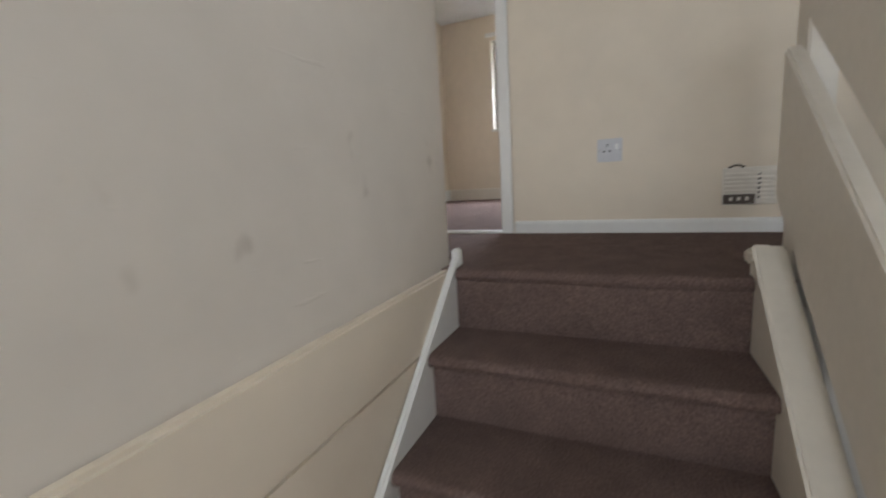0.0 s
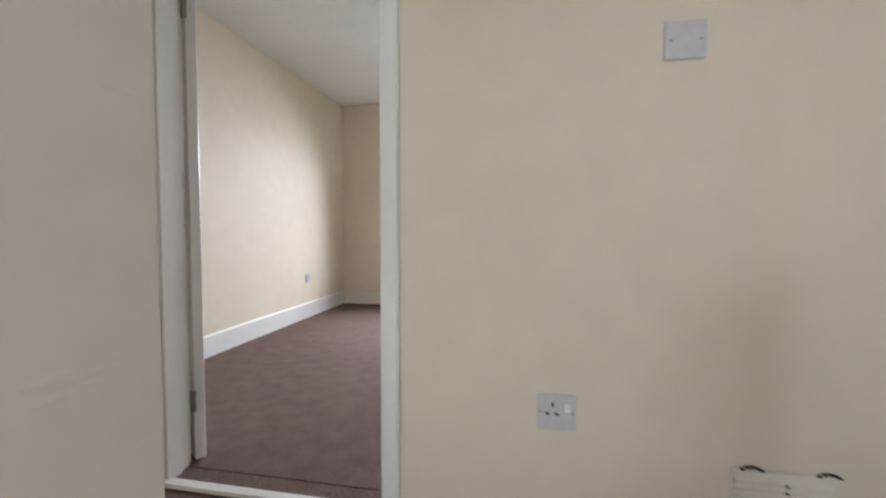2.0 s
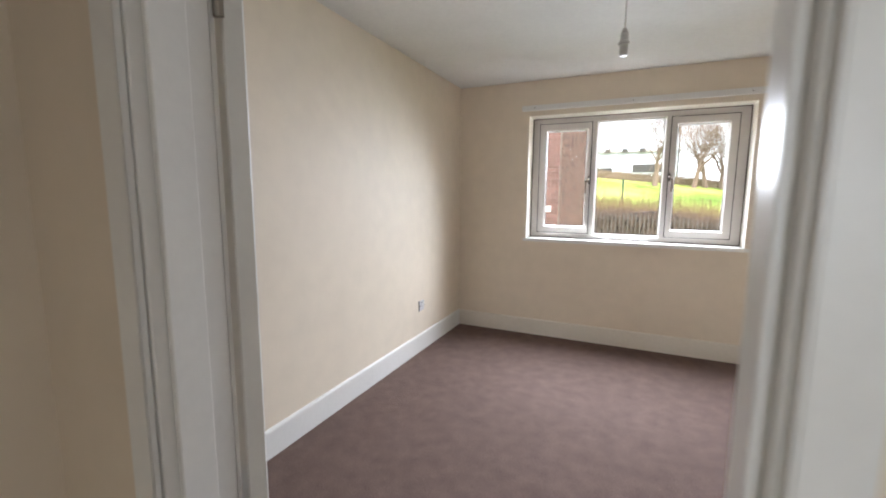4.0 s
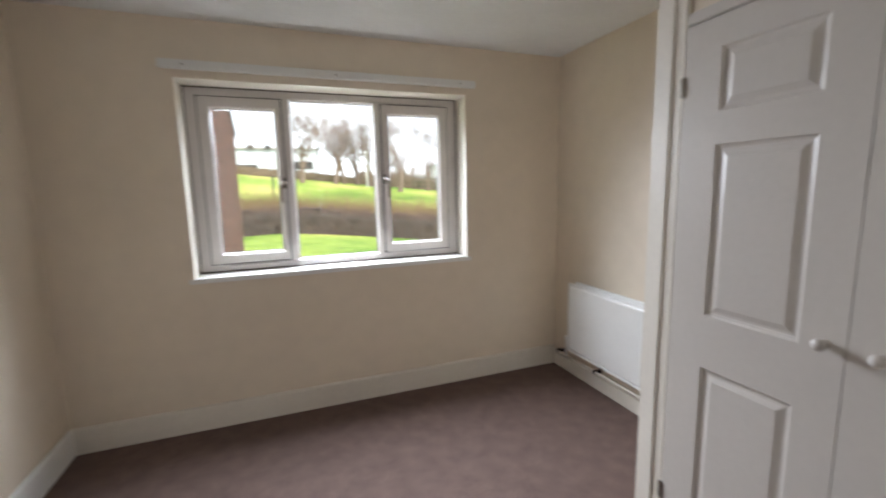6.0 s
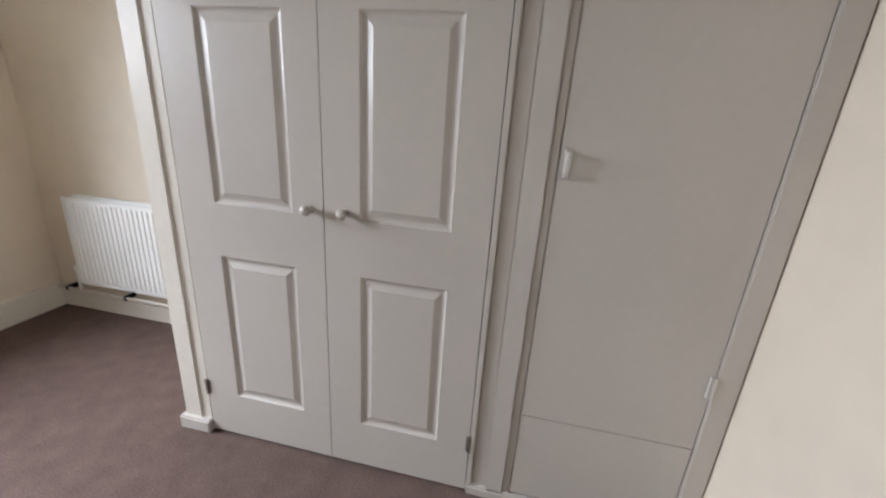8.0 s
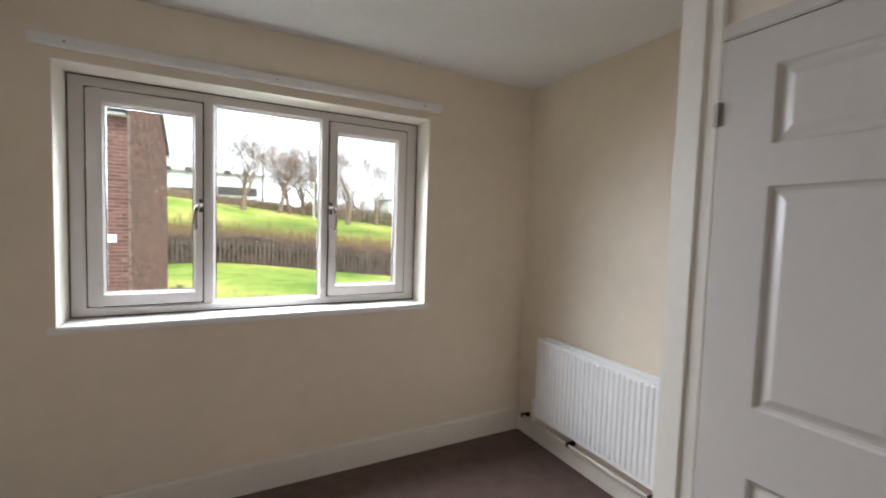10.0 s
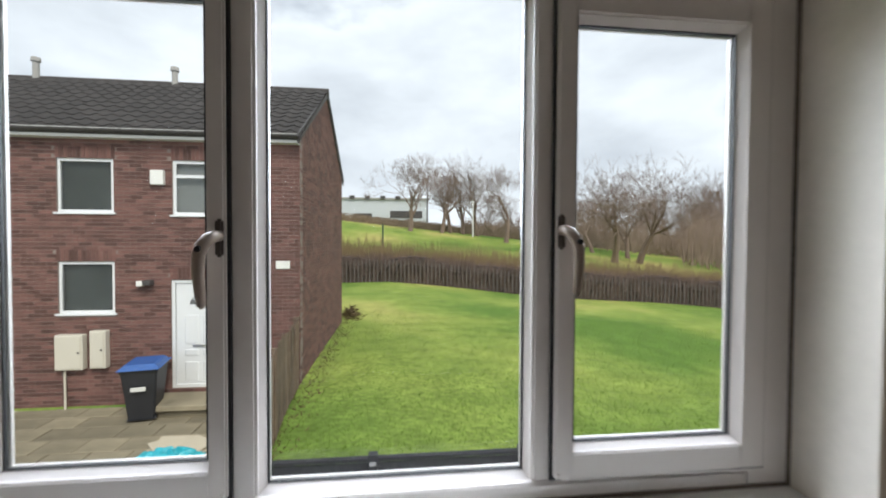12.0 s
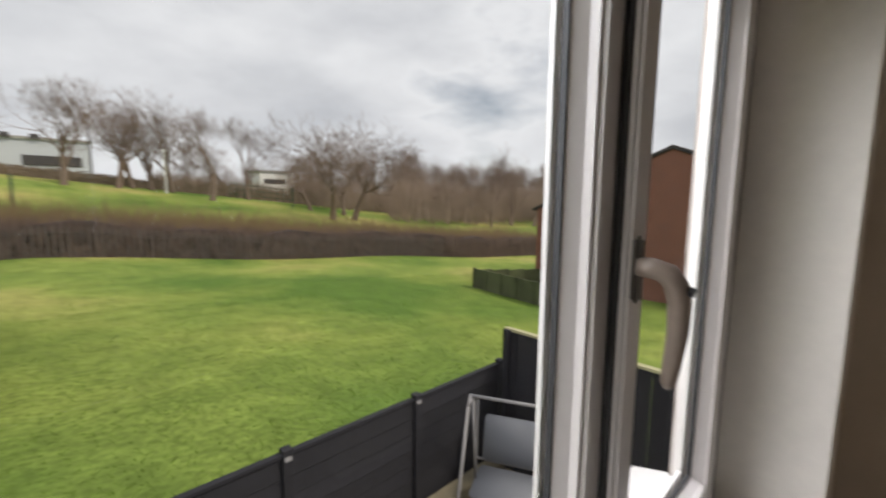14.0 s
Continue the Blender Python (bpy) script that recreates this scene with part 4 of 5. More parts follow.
def sheet(name, xs, ys, f, mat):
    verts = [(x, y, f(x, y)) for y in ys for x in xs]
    k = len(xs)
    faces = [(j * k + i, j * k + i + 1, (j + 1) * k + i + 1, (j + 1) * k + i) for j in range(len(ys) - 1) for i in range(k - 1)]
    me = bpy.data.meshes.new(name)
    me.from_pydata(verts, [], faces)
    me.materials.append(mat)
    me.polygons.foreach_set("use_smooth", [True] * len(faces))
    return me


ground = tagged(new("ground", sheet("ground", spread(-6, 12, 120, -420, 420, 1.18), spread(0.31, 12, 90, 0.31, 700, 1.12), ground_z, LAWN)), "mown green lawn rising to a field beyond", "ground", kind="structure")

rng = random.Random(4)


def strands(name, mat, items, label, category, kind="stuff"):
    """Many thin three-cornered blades from (foot, tip, half width)."""
    verts, faces = [], []
    for p, q, w in items:
        d = Vector((q[0] - p[0], q[1] - p[1], q[2] - p[2]))
        sd = d.cross(Vector((0.3, 1, 0.2))).normalized() * w if d.length else Vector((w, 0, 0))
        k = len(verts)
        verts += [tuple(Vector(p) - sd), tuple(Vector(p) + sd), tuple(q)]
        faces.append((k, k + 1, k + 2))
    me = bpy.data.meshes.new(name)
    me.from_pydata(verts, [], faces)
    me.materials.append(mat)
    return tagged(new(name, me), label, category, kind=kind)


blades = []
for _ in range(26000):
    y = 3.7 + 13 * rng.random() ** 1.5
    x = -0.4 + (rng.random() ** 0.9) * (7 + 1.0 * y)
    if x < -0.25 + 0.05 * max(0, 7 - y):
        continue
    z = ground_z(x, y)
    h = rng.uniform(0.02, 0.055)
    blades.append(((x, y, z - 0.005), (x + rng.uniform(-0.03, 0.03), y + rng.uniform(-0.03, 0.03), z + h), rng.uniform(0.004, 0.009)))
strands("grass", BLADE, blades, "short green grass blades on the lawn", "grass")
leaves = []
for _ in range(1500):
    a = rng.random()
    x, y = -0.28 + rng.gauss(0.12, 0.18), 3.8 + 11 * rng.random()
    if rng.random() < 0.35:
        x, y = rng.gauss(0.55, 0.45), rng.gauss(4.0, 0.25)
    z = ground_z(x, y)
    leaves.append(((x, y, z), (x + rng.uniform(-0.05, 0.05), y + rng.uniform(-0.05, 0.05), z + rng.uniform(0.01, 0.05)), rng.uniform(0.006, 0.018)))
strands("leaf_litter", LITTER, leaves, "brown fallen leaves and soil along the wall foot", "leaf litter")

brush = []
for _ in range(420):
    a, d = rng.uniform(0, 6.28), abs(rng.gauss(0, 0.28))
    x, y = -0.12 + d * math.cos(a) * 0.8, 15.4 + d * math.sin(a) * 1.5
    z = ground_z(x, y) + max(0.02, 0.42 - 0.8 * d) * rng.random()
    brush.append(((x, y, z), (x + rng.gauss(0, 0.18), y + rng.gauss(0, 0.18), z + rng.uniform(-0.02, 0.16)), rng.uniform(0.008, 0.022)))
strands("brushwood", LITTER, brush, "small heap of brown brushwood by the gable", "brushwood")

# ---- brick house with the white door ----
HY, HX = 7.94, -0.34                 # front face, gable face
EAVE, RIDGEY, RIDGEZ, BACKY = 3.56, 11.2, 5.55, 14.5
HLEFT = -13.5
house = thing("brick_house", "dark red brick terraced house with tiled roof", "house", at=pose(HX, HY, -1.8))
HM = house.matrix_world.inverted()


def hpart(name, bm, mat, parent=None, label="", smooth=False):
    bmesh.ops.transform(bm, matrix=HM, verts=bm.verts)
    return part(name, bm, mat, parent or house, label, smooth)


# openings on the front: x0, x1, z0, z1
OPEN = [(-2.72, -1.28, 1.95, 3.00), (-4.76, -3.77, 1.98, 3.00), (-4.76, -3.77, 0.06, 1.05), (-7.45, -6.15, 1.98, 3.0), (-7.45, -6.15, -0.55, 0.75), (-2.76, -1.72, -1.42, 0.69), (-1.72, -1.26, -0.46, 0.69), (-10.2, -8.9, 1.98, 3.0), (-10.2, -8.9, 0.0, 1.05)]


def front_wall():
    """The front built from strips round its openings."""
    xs = sorted({HLEFT, HX} | {v for o in OPEN for v in o[:2]})
    zs = sorted({-1.95, EAVE} | {v for o in OPEN for v in o[2:]})
    bm = bmesh.new()
    for a, b in zip(xs, xs[1:]):
        for c, d in zip(zs, zs[1:]):
            mx, mz = (a + b) / 2, (c + d) / 2
            if not any(o[0] < mx < o[1] and o[2] < mz < o[3] for o in OPEN):
                box(bm, (a, HY + 0.006, c), (b, HY + 0.25, d))
    return bm


hwall = hpart("wall", front_wall(), MORTAR, None, "dark red brick front wall")
bm = bmesh.new()
prism(bm, [(HY + 0.251, -1.95), (BACKY, -1.95), (BACKY, EAVE), (RIDGEY, RIDGEZ - 0.14), (HY + 0.251, EAVE + 0.02)], HX - 0.25, HX - 0.006)
hgable = hpart("gable_wall", bm, MORTAR, None, "plain brick gable wall")
bm = bmesh.new()
box(bm, (HLEFT, BACKY - 0.25, -1.95), (HX - 0.26, BACKY, EAVE))
hpart("back_wall", bm, MORTAR)
# Added dark backing, stands for the shade inside the rooms.
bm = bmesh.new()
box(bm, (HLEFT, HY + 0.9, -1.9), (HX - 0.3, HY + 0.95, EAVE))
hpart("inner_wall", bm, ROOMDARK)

BL, BH, J = 0.215, 0.065, 0.010


def brick_mesh(lx, ly, lz):
    me = bpy.data.meshes.new("brick")
    c = 0.003
    v = [(c, 0, c), (lx - c, 0, c), (lx - c, 0, lz - c), (c, 0, lz - c), (0, c, 0), (lx, c, 0), (lx, c, lz), (0, c, lz), (0, ly, 0), (lx, ly, 0), (lx, ly, lz), (0, ly, lz)]
    f = [(0, 1, 2, 3), (0, 4, 5, 1), (1, 5, 6, 2), (2, 6, 7, 3), (3, 7, 4, 0), (4, 8, 9, 5), (5, 9, 10, 6), (6, 10, 11, 7), (7, 11, 8, 4)]
    me.from_pydata(v, [], f)
    me.materials.append(BRICK)
    return me


def joined(name, rows, mat, parent, label=""):
    """Many bricks (origin, axis, length) as one mesh."""
    verts, faces = [], []
    base = brick_mesh(1, 1, 1)
    bv = [tuple(v.co) for v in base.vertices]
    bf = [tuple(p.vertices) for p in base.polygons]
    for o, ax, ln, ht, out in rows:
        k = len(verts)
        for a, b, c in bv:
            a2 = 0.003 if a == 0.003 else (ln - 0.003 if abs(a - 0.997) < 1e-4 else a * ln)
            c2 = 0.003 if c == 0.003 else (ht - 0.003 if abs(c - 0.997) < 1e-4 else c * ht)
            dd = (0.0 if b == 0 else (0.003 if b < 0.5 else 0.02)) - out
            p = Vector(o) + (Vector((a2, dd, c2)) if ax == "x" else Vector((-dd, a2, c2)))
            verts.append(tuple(HM @ p))
        faces += [tuple(k + i for i in f) for f in bf]
    me = bpy.data.meshes.new(name)
    me.from_pydata(verts, [], faces)
    me.materials.append(mat)
    ob = new(name, me)
    ob.parent = parent
    tagged(ob, label, kind="stuff")
    return ob


def lintel_zone(x, z):
    return any(o[0] - 0.02 < x < o[1] + 0.02 and o[3] < z < o[3] + 0.225 for o in OPEN if o[1] - o[0] > 0.6)


whole = brick_mesh(BL, 0.02, BH)
rows, singles = [], []
course = 0
z = -1.80
while z + BH < EAVE:
    x = HX - BL - 0.0 if course % 2 == 0 else HX - 0.1025
    first = course % 2
    while x + BL > -9.0:
        ln = BL if not (first and x > HX - 0.12) else 0.1025
        cx = x + ln / 2
        hit = [o for o in OPEN if o[0] < x + ln and o[1] > x and o[2] < z + BH and o[3] > z]
        if hit:
            o = hit[0]
            if x < o[0] - 0.03:
                rows.append(((x, HY, z), "x", o[0] - x - 0.004, BH, 0))
            elif x + ln > o[1] + 0.03 and len(hit) == 1 and not (o[0] == -2.76 and z > -0.5):
                rows.append(((o[1] + 0.004, HY, z), "x", x + ln - o[1] - 0.004, BH, 0))
        elif lintel_zone(cx, z + BH / 2):
            pass
        elif ln == BL and cx > -1.2 and -0.9 < z < 3.2:
            singles.append((x, z))
        else:
            rows.append(((x, HY, z), "x", ln, BH, rng.uniform(-0.001, 0.001)))
        x -= BL + J
    z += BH + J
    course += 1
for o in OPEN:                        # soldier courses
    if o[1] - o[0] > 0.6:
        x1 = o[1] if o[0] != -2.76 else -1.26
        x = o[0] - 0.02
        while x < x1:
            rows.append(((x, HY, o[3] + 0.008), "x", BH, 0.215, 0.002))
            x += BH + J
joined("bricks", rows, BRICKS, hwall)
for x, z in singles[:300]:
    b = new("brick", whole)
    b.parent = hwall
    b.location = HM @ Vector((x, HY + rng.uniform(-0.001, 0.001), z))
rows = []
z, course = -1.80, 0
while z < RIDGEZ - 0.1:
    lim0 = HY + (max(0, z + BH - EAVE) / (RIDGEZ - 0.1 - EAVE)) * (RIDGEY - HY)
    lim1 = BACKY - (max(0, z + BH - EAVE) / (RIDGEZ - 0.1 - EAVE)) * (BACKY - RIDGEY)
    y = HY + (0 if course % 2 else -0.1125)
    while y < lim1 - 0.05:
        a, b = max(y, lim0), min(y + BL, lim1)
        if b - a > 0.04:
            rows.append(((HX, a, z), "y", b - a, BH, rng.uniform(-0.001, 0.001)))
        y += BL + J
    z += BH + J
    course += 1
joined("bricks", rows, BRICKS, hgable)

# roof
SL = math.atan2(RIDGEZ - EAVE, RIDGEY - HY)
roof_m = pose(0, HY - 0.22, EAVE + 0.02 - 0.22 * math.tan(SL), math.degrees(SL), 0, 0)
SLEN = (RIDGEY - HY + 0.22) / math.cos(SL)
bm = bmesh.new()
box(bm, (HLEFT, 0, -0.06), (HX + 0.05, SLEN, 0.0), roof_m)
roof = hpart("roof", bm, ROOF, None, "weathered dark pantile roof")
bm = bmesh.new()
prism(bm, [(RIDGEY, RIDGEZ), (BACKY + 0.2, EAVE + 0.05), (BACKY + 0.2, EAVE - 0.02), (RIDGEY, RIDGEZ - 0.08)], HLEFT, HX + 0.05)
hpart("back_slope", bm, ROOF)


def tile_mesh():
    tw, tl = 0.30, 0.37
    prof = [(0.0, 0.030), (0.035, 0.045), (0.085, 0.045), (0.125, 0.022), (0.17, 0.008), (0.23, 0.008), (0.27, 0.018), (0.30, 0.030)]
    v = [(x, 0.0, z + 0.022) for x, z in prof] + [(x, tl, z) for x, z in prof] + [(x, 0.0, 0.0) for x, z in prof]
    k = len(prof)
    f = [(i, i + 1, k + i + 1, k + i) for i in range(k - 1)] + [(2 * k + i, 2 * k + i + 1, i + 1, i) for i in range(k - 1)]
    me = bpy.data.meshes.new("roof_tile")
    me.from_pydata(v, [], f)
    me.materials.append(ROOF)
    return me


tile = tile_mesh()
rest_v, rest_f, made = [], [], 0
tv = [v.co.copy() for v in tile.vertices]
tf = [tuple(p.vertices) for p in tile.polygons]
for j in range(int(SLEN / 0.325)):
    for i in range(34):
        x = HX + 0.05 - 0.30 * (i + 1)
        m = HM @ roof_m @ pose(x, 0.0 + j * 0.325, 0.0, 0, 0, rng.uniform(-0.25, 0.25))
        if i < 24 and made < 288:
            t = new("roof_tile", tile)
            t.parent, t.matrix_local = roof, m
            made += 1
        else:
            k = len(rest_v)
            rest_v += [tuple(m @ p) for p in tv]
            rest_f += [tuple(k + q for q in f) for f in tf]
me = bpy.data.meshes.new("roof_tiles")
me.from_pydata(rest_v, [], rest_f)
me.materials.append(ROOF)
rt = new("roof_tiles", me)
rt.parent = roof
rt["kind"] = "stuff"
bm = bmesh.new()
cyl(bm, (HLEFT, RIDGEY, RIDGEZ - 0.03), (HX + 0.06, RIDGEY, RIDGEZ - 0.03), 0.11, 0.11, 12)
hpart("ridge", bm, ROOF)
for x, h in ((-4.2, 0.42), (-7.5, 0.50)):
    bm = bmesh.new()
    cyl(bm, (x, RIDGEY - 0.1, RIDGEZ - 0.05), (x, RIDGEY - 0.1, RIDGEZ + h), 0.075, 0.07, 14)
    cyl(bm, (x, RIDGEY - 0.1, RIDGEZ + h - 0.10), (x, RIDGEY - 0.1, RIDGEZ + h), 0.105, 0.095, 14)
    hpart("flue", bm, FLUE, roof, "grey ridge flue")
bm = bmesh.new()
box(bm, (HLEFT, HY - 0.20, EAVE - 0.20), (HX + 0.0, HY - 0.175, EAVE - 0.02))
box(bm, (HLEFT, HY - 0.175, EAVE - 0.20), (HX + 0.0, HY - 0.002, EAVE - 0.18))
hpart("fascia", bm, FASCIA, None, "dull white fascia board")
bm = bmesh.new()
prism(bm, [(HY - 0.31 + 0.055 + 0.055 * math.cos(a), EAVE - 0.06 + 0.055 * math.sin(a)) for a in [math.pi + i * math.pi / 8 for i in range(9)]], HLEFT, HX + 0.03)
hpart("gutter", bm, DARKGREY, None, "dark plastic gutter")
bm = bmesh.new()
prism(bm, [(HY - 0.22, EAVE - 0.20), (HY - 0.22, EAVE - 0.01), (RIDGEY, RIDGEZ + 0.0), (RIDGEY, RIDGEZ - 0.17)], HX + 0.002, HX + 0.035)
hpart("verge_board", bm, DARKGREY, None, "weathered grey verge board")
bm = bmesh.new()
prism(bm, [(BACKY + 0.2, EAVE - 0.16), (BACKY + 0.2, EAVE + 0.02), (RIDGEY + 0.001, RIDGEZ - 0.0), (RIDGEY + 0.001, RIDGEZ - 0.17)], HX + 0.002, HX + 0.035)
hpart("verge_board", bm, DARKGREY)


def house_window(o, bars, mat_inside):
    x0, x1, z0, z1 = o
    bm = bmesh.new()
    ring(bm, HY + 0.03, HY + 0.09, x0, x1, z0, z1, 0.055)
    for kind, v in bars:
        if kind == "h":
            box(bm, (x0 + 0.055, HY + 0.032, v - 0.03), (x1 - 0.055, HY + 0.088, v + 0.03))
        else:
            lo = max([q for k, q in bars if k == "h"] or [z0 + 0.055])
            box(bm, (v - 0.035, HY + 0.031, lo + 0.03), (v + 0.035, HY + 0.089, z1 - 0.055))
    soften(bm, 0.006)
    w = hpart("window", bm, HOUSEWHITE, None, "white plastic window frame")
    bm = bmesh.new()
    box(bm, (x0 + 0.05, HY + 0.055, z0 + 0.05), (x1 - 0.05, HY + 0.060, z1 - 0.05))
    g = hpart("pane", bm, FARGLASS, w, "reflecting glass")
    bm = bmesh.new()
    box(bm, (x0 - 0.04, HY - 0.035, z0 - 0.035), (x1 + 0.04, HY + 0.05, z0 + 0.004))
    soften(bm, 0.006)
    hpart("sill", bm, HOUSEWHITE, w)
    if mat_inside:
        bm = bmesh.new()
        box(bm, (x0 + 0.03, HY + 0.14, z0 + 0.03), (x1 - 0.03, HY + 0.145, z1 - 0.03))
        hpart("blind", bm, mat_inside, w, "pale drawn blind")


house_window(OPEN[0], (("h", 2.70), ("v", -2.02)), BLIND)
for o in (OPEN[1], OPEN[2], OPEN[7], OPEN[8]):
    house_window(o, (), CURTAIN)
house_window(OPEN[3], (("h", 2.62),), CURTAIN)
house_window(OPEN[4], (("h", 0.36),), None)
house_window(OPEN[6], (("h", 0.38),), None)

# front door with its fan light
x0, x1, z0, z1 = OPEN[5]
bm = bmesh.new()
ring(bm, HY + 0.02, HY + 0.09, x0, x1, z0, z1, 0.065)
soften(bm, 0.004)
fdoor = hpart("front_door", bm, HOUSEWHITE, None, "white plastic panelled front door")
bm = bmesh.new()
box(bm, (x0 + 0.07, HY + 0.045, z0 + 0.04), (x1 - 0.07, HY + 0.085, z1 - 0.07))
soften(bm, 0.004)
fleaf = hpart("door_panel", bm, HOUSEWHITE, fdoor)
cxd = (x0 + x1) / 2
for a, b, c, d in ((-0.30, -0.04, 0.12, 0.50), (0.04, 0.30, 0.12, 0.50), (-0.30, -0.04, 0.62, 0.74), (0.04, 0.30, 0.62, 0.74), (-0.30, -0.04, 0.86, 1.42), (0.04, 0.30, 0.86, 1.42), (-0.30, 0.30, 0.10, 0.115)):
    bm = bmesh.new()
    mitred(bm, HY + 0.0445, cxd + a, cxd + b, z0 + c, z0 + d, min(0.025, (d - c) / 2.2), HY + 0.030)
    box(bm, (cxd + a + 0.024, HY + 0.0305, z0 + c + 0.006), (cxd + b - 0.024, HY + 0.044, z0 + d - 0.006))
    hpart("moulding", bm, HOUSEWHITE, fleaf)
bm = bmesh.new()
box(bm, (cxd - 0.14, HY + 0.026, z0 + 0.79), (cxd + 0.14, HY + 0.0444, z0 + 0.84))
hpart("letter_plate", bm, CHROME, fleaf, "metal letter plate")
for i in range(4):
    a0, a1 = math.pi * (i + 0.08) / 4, math.pi * (i + 0.92) / 4
    bm = bmesh.new()
    arc = [(cxd + 0.05 * math.cos(a), z0 + 1.62 + 0.05 * math.sin(a)) for a in (a1, a0)] + [(cxd + 0.20 * math.cos(a0 + (a1 - a0) * k / 4), z0 + 1.62 + 0.20 * math.sin(a0 + (a1 - a0) * k / 4)) for k in range(5)]
    prism(bm, arc, HY + 0.036, HY + 0.0446, "y")
    hpart("fanlight", bm, FARGLASS, fleaf, "dark fan-shaped glass")

for nm, lab, cat, lo, hi, mat in (("alarm_box", "white alarm box on the brick wall", "alarm box", (-3.08, HY - 0.09, 2.52), (-2.84, HY - 0.0025, 2.80), PLASTIC),
                                  ("meter_box", "large white meter box on the brick wall", "meter box", (-4.74, HY - 0.14, -0.98), (-4.26, HY - 0.0025, -0.32), METER),
                                  ("meter_box", "narrow white meter box beside the large one", "meter box", (-4.14, HY - 0.14, -0.96), (-3.86, HY - 0.0025, -0.25), METER),
                                  ("house_plate", "small cream plate on the brick wall", "plate", (-0.80, HY - 0.020, 0.90), (-0.53, HY - 0.0025, 1.06), PLASTIC)):
    t = thing(nm, lab, cat)
    boxpart("case", lo, hi, mat, t, bevel=0.01)
    if nm == "meter_box":
        boxpart("door", (lo[0] + 0.03, lo[1] - 0.012, lo[2] + 0.03), (hi[0] - 0.03, lo[1] - 0.0005, hi[2] - 0.03), mat, t, bevel=0.004)
        boxpart("latch", (hi[0] - 0.08, lo[1] - 0.018, (lo[2] + hi[2]) / 2 - 0.02), (hi[0] - 0.05, lo[1] - 0.0125, (lo[2] + hi[2]) / 2 + 0.02), DARKGREY, t, "dark latch", 0)
conduit = thing("conduit", "white service pipe below the meter box", "pipe")
bm = bmesh.new()
cyl(bm, (-4.62, HY - 0.06, -1.79), (-4.62, HY - 0.06, -0.985), 0.02, 0.02, 10)
part("tube", bm, METER, conduit)
plamp = thing("porch_light", "small black and white security light", "wall light")
boxpart("sensor", (-3.34, HY - 0.10, 0.58), (-3.22, HY - 0.0025, 0.68), PLASTIC, plamp, "white sensor", 0.01)
boxpart("lamp_head", (-3.20, HY - 0.16, 0.60), (-3.06, HY - 0.0025, 0.70), DARKGREY, plamp, "dark lamp head", 0.01)
hpipe = thing("waste_pipe", "white waste pipe on the brick wall", "pipe")
bm = bmesh.new()
cyl(bm, (-6.3, HY - 0.05, -1.45), (-5.55, HY - 0.05, -1.36), 0.025, 0.025, 10)
cyl(bm, (-5.55, HY - 0.05, -1.36), (-5.55, HY - 0.0025, -1.36), 0.025, 0.025, 10)
part("tube", bm, METER, hpipe)

# door step, paving of the neighbour's yard
dstep = thing("door_step", "worn stone door step slab", "step")
boxpart("slab", (-2.95, HY - 0.72, -1.60), (-1.62, HY - 0.0025, -1.50), SLAB, dstep, bevel=0.012)
boxpart("plinth", (-2.85, HY - 0.62, -1.80), (-1.72, HY - 0.0025, -1.60), SLAB, dstep, bevel=0.01)
yard = tagged(new("pavement"), "mossy uneven buff paving slabs in the yard", "paving", kind="structure")


def slabs(parent, x0, x1, y0, y1, z, sx, sy, mat, keep):
    kinds = []
    for k in range(3):
        bm = bmesh.new()
        box(bm, (0.006, 0.006, -0.06), (sx - 0.006, sy - 0.006, 0))
        soften(bm, 0.008)
        kinds.append(finish("paving_slab", bm, mat))
    j, y = 0, y0
    while y < y1 - 0.05:
        x = x0 - (sx / 2 if j % 2 else 0)
        while x < x1:
            if keep(x + sx / 2, y + sy / 2):
                o = new("paving_slab", kinds[rng.randrange(3)])
                o.parent = parent
                o.matrix_local = pose(x, y, z + rng.uniform(-0.006, 0.006), rng.uniform(-0.5, 0.5), rng.uniform(-0.5, 0.5), rng.uniform(-0.6, 0.6))
            x += sx
        y += sy
        j += 1


slabs(yard, -9.0, -0.5, 3.9, HY - 0.02, -1.745, 0.60, 0.45, SLAB, lambda x, y: x < -0.72 + 0.08 * (7.9 - y) and not (-2.9 < x < -1.68 and y > HY - 0.62) and x + y * 0.3 > -6.5)

# wheelie bin
bin_ = thing("wheelie_bin", "black wheelie bin with a blue lid", "bin", at=pose(-2.93, 7.38, -1.742, 0, 0, 12))


def tapered(bm, w0, d0, w1, d1, z0, z1):
    a = [bm.verts.new(p) for p in ((-w0, -d0, z0), (w0, -d0, z0), (w0, d0, z0), (-w0, d0, z0))]
    b = [bm.verts.new(p) for p in ((-w1, -d1, z1), (w1, -d1, z1), (w1, d1, z1), (-w1, d1, z1))]
    bm.faces.new(a)
    bm.faces.new(b)
    for i in range(4):
        bm.faces.new((a[i], a[(i + 1) % 4], b[(i + 1) % 4], b[i]))


bm = bmesh.new()
tapered(bm, 0.20, 0.22, 0.28, 0.33, 0.04, 0.94)
soften(bm, 0.02, 2)
part("body", bm, BINBLACK, bin_)
bm = bmesh.new()
box(bm, (-0.295, -0.345, 0.905), (0.295, 0.345, 0.955))
soften(bm, 0.01)
part("rim", bm, BINBLACK, bin_)
bm = bmesh.new()
tapered(bm, 0.30, 0.36, 0.24, 0.30, 0.957, 1.04)
soften(bm, 0.02, 2)
part("lid", bm, BINBLUE, bin_, "bright blue plastic lid")
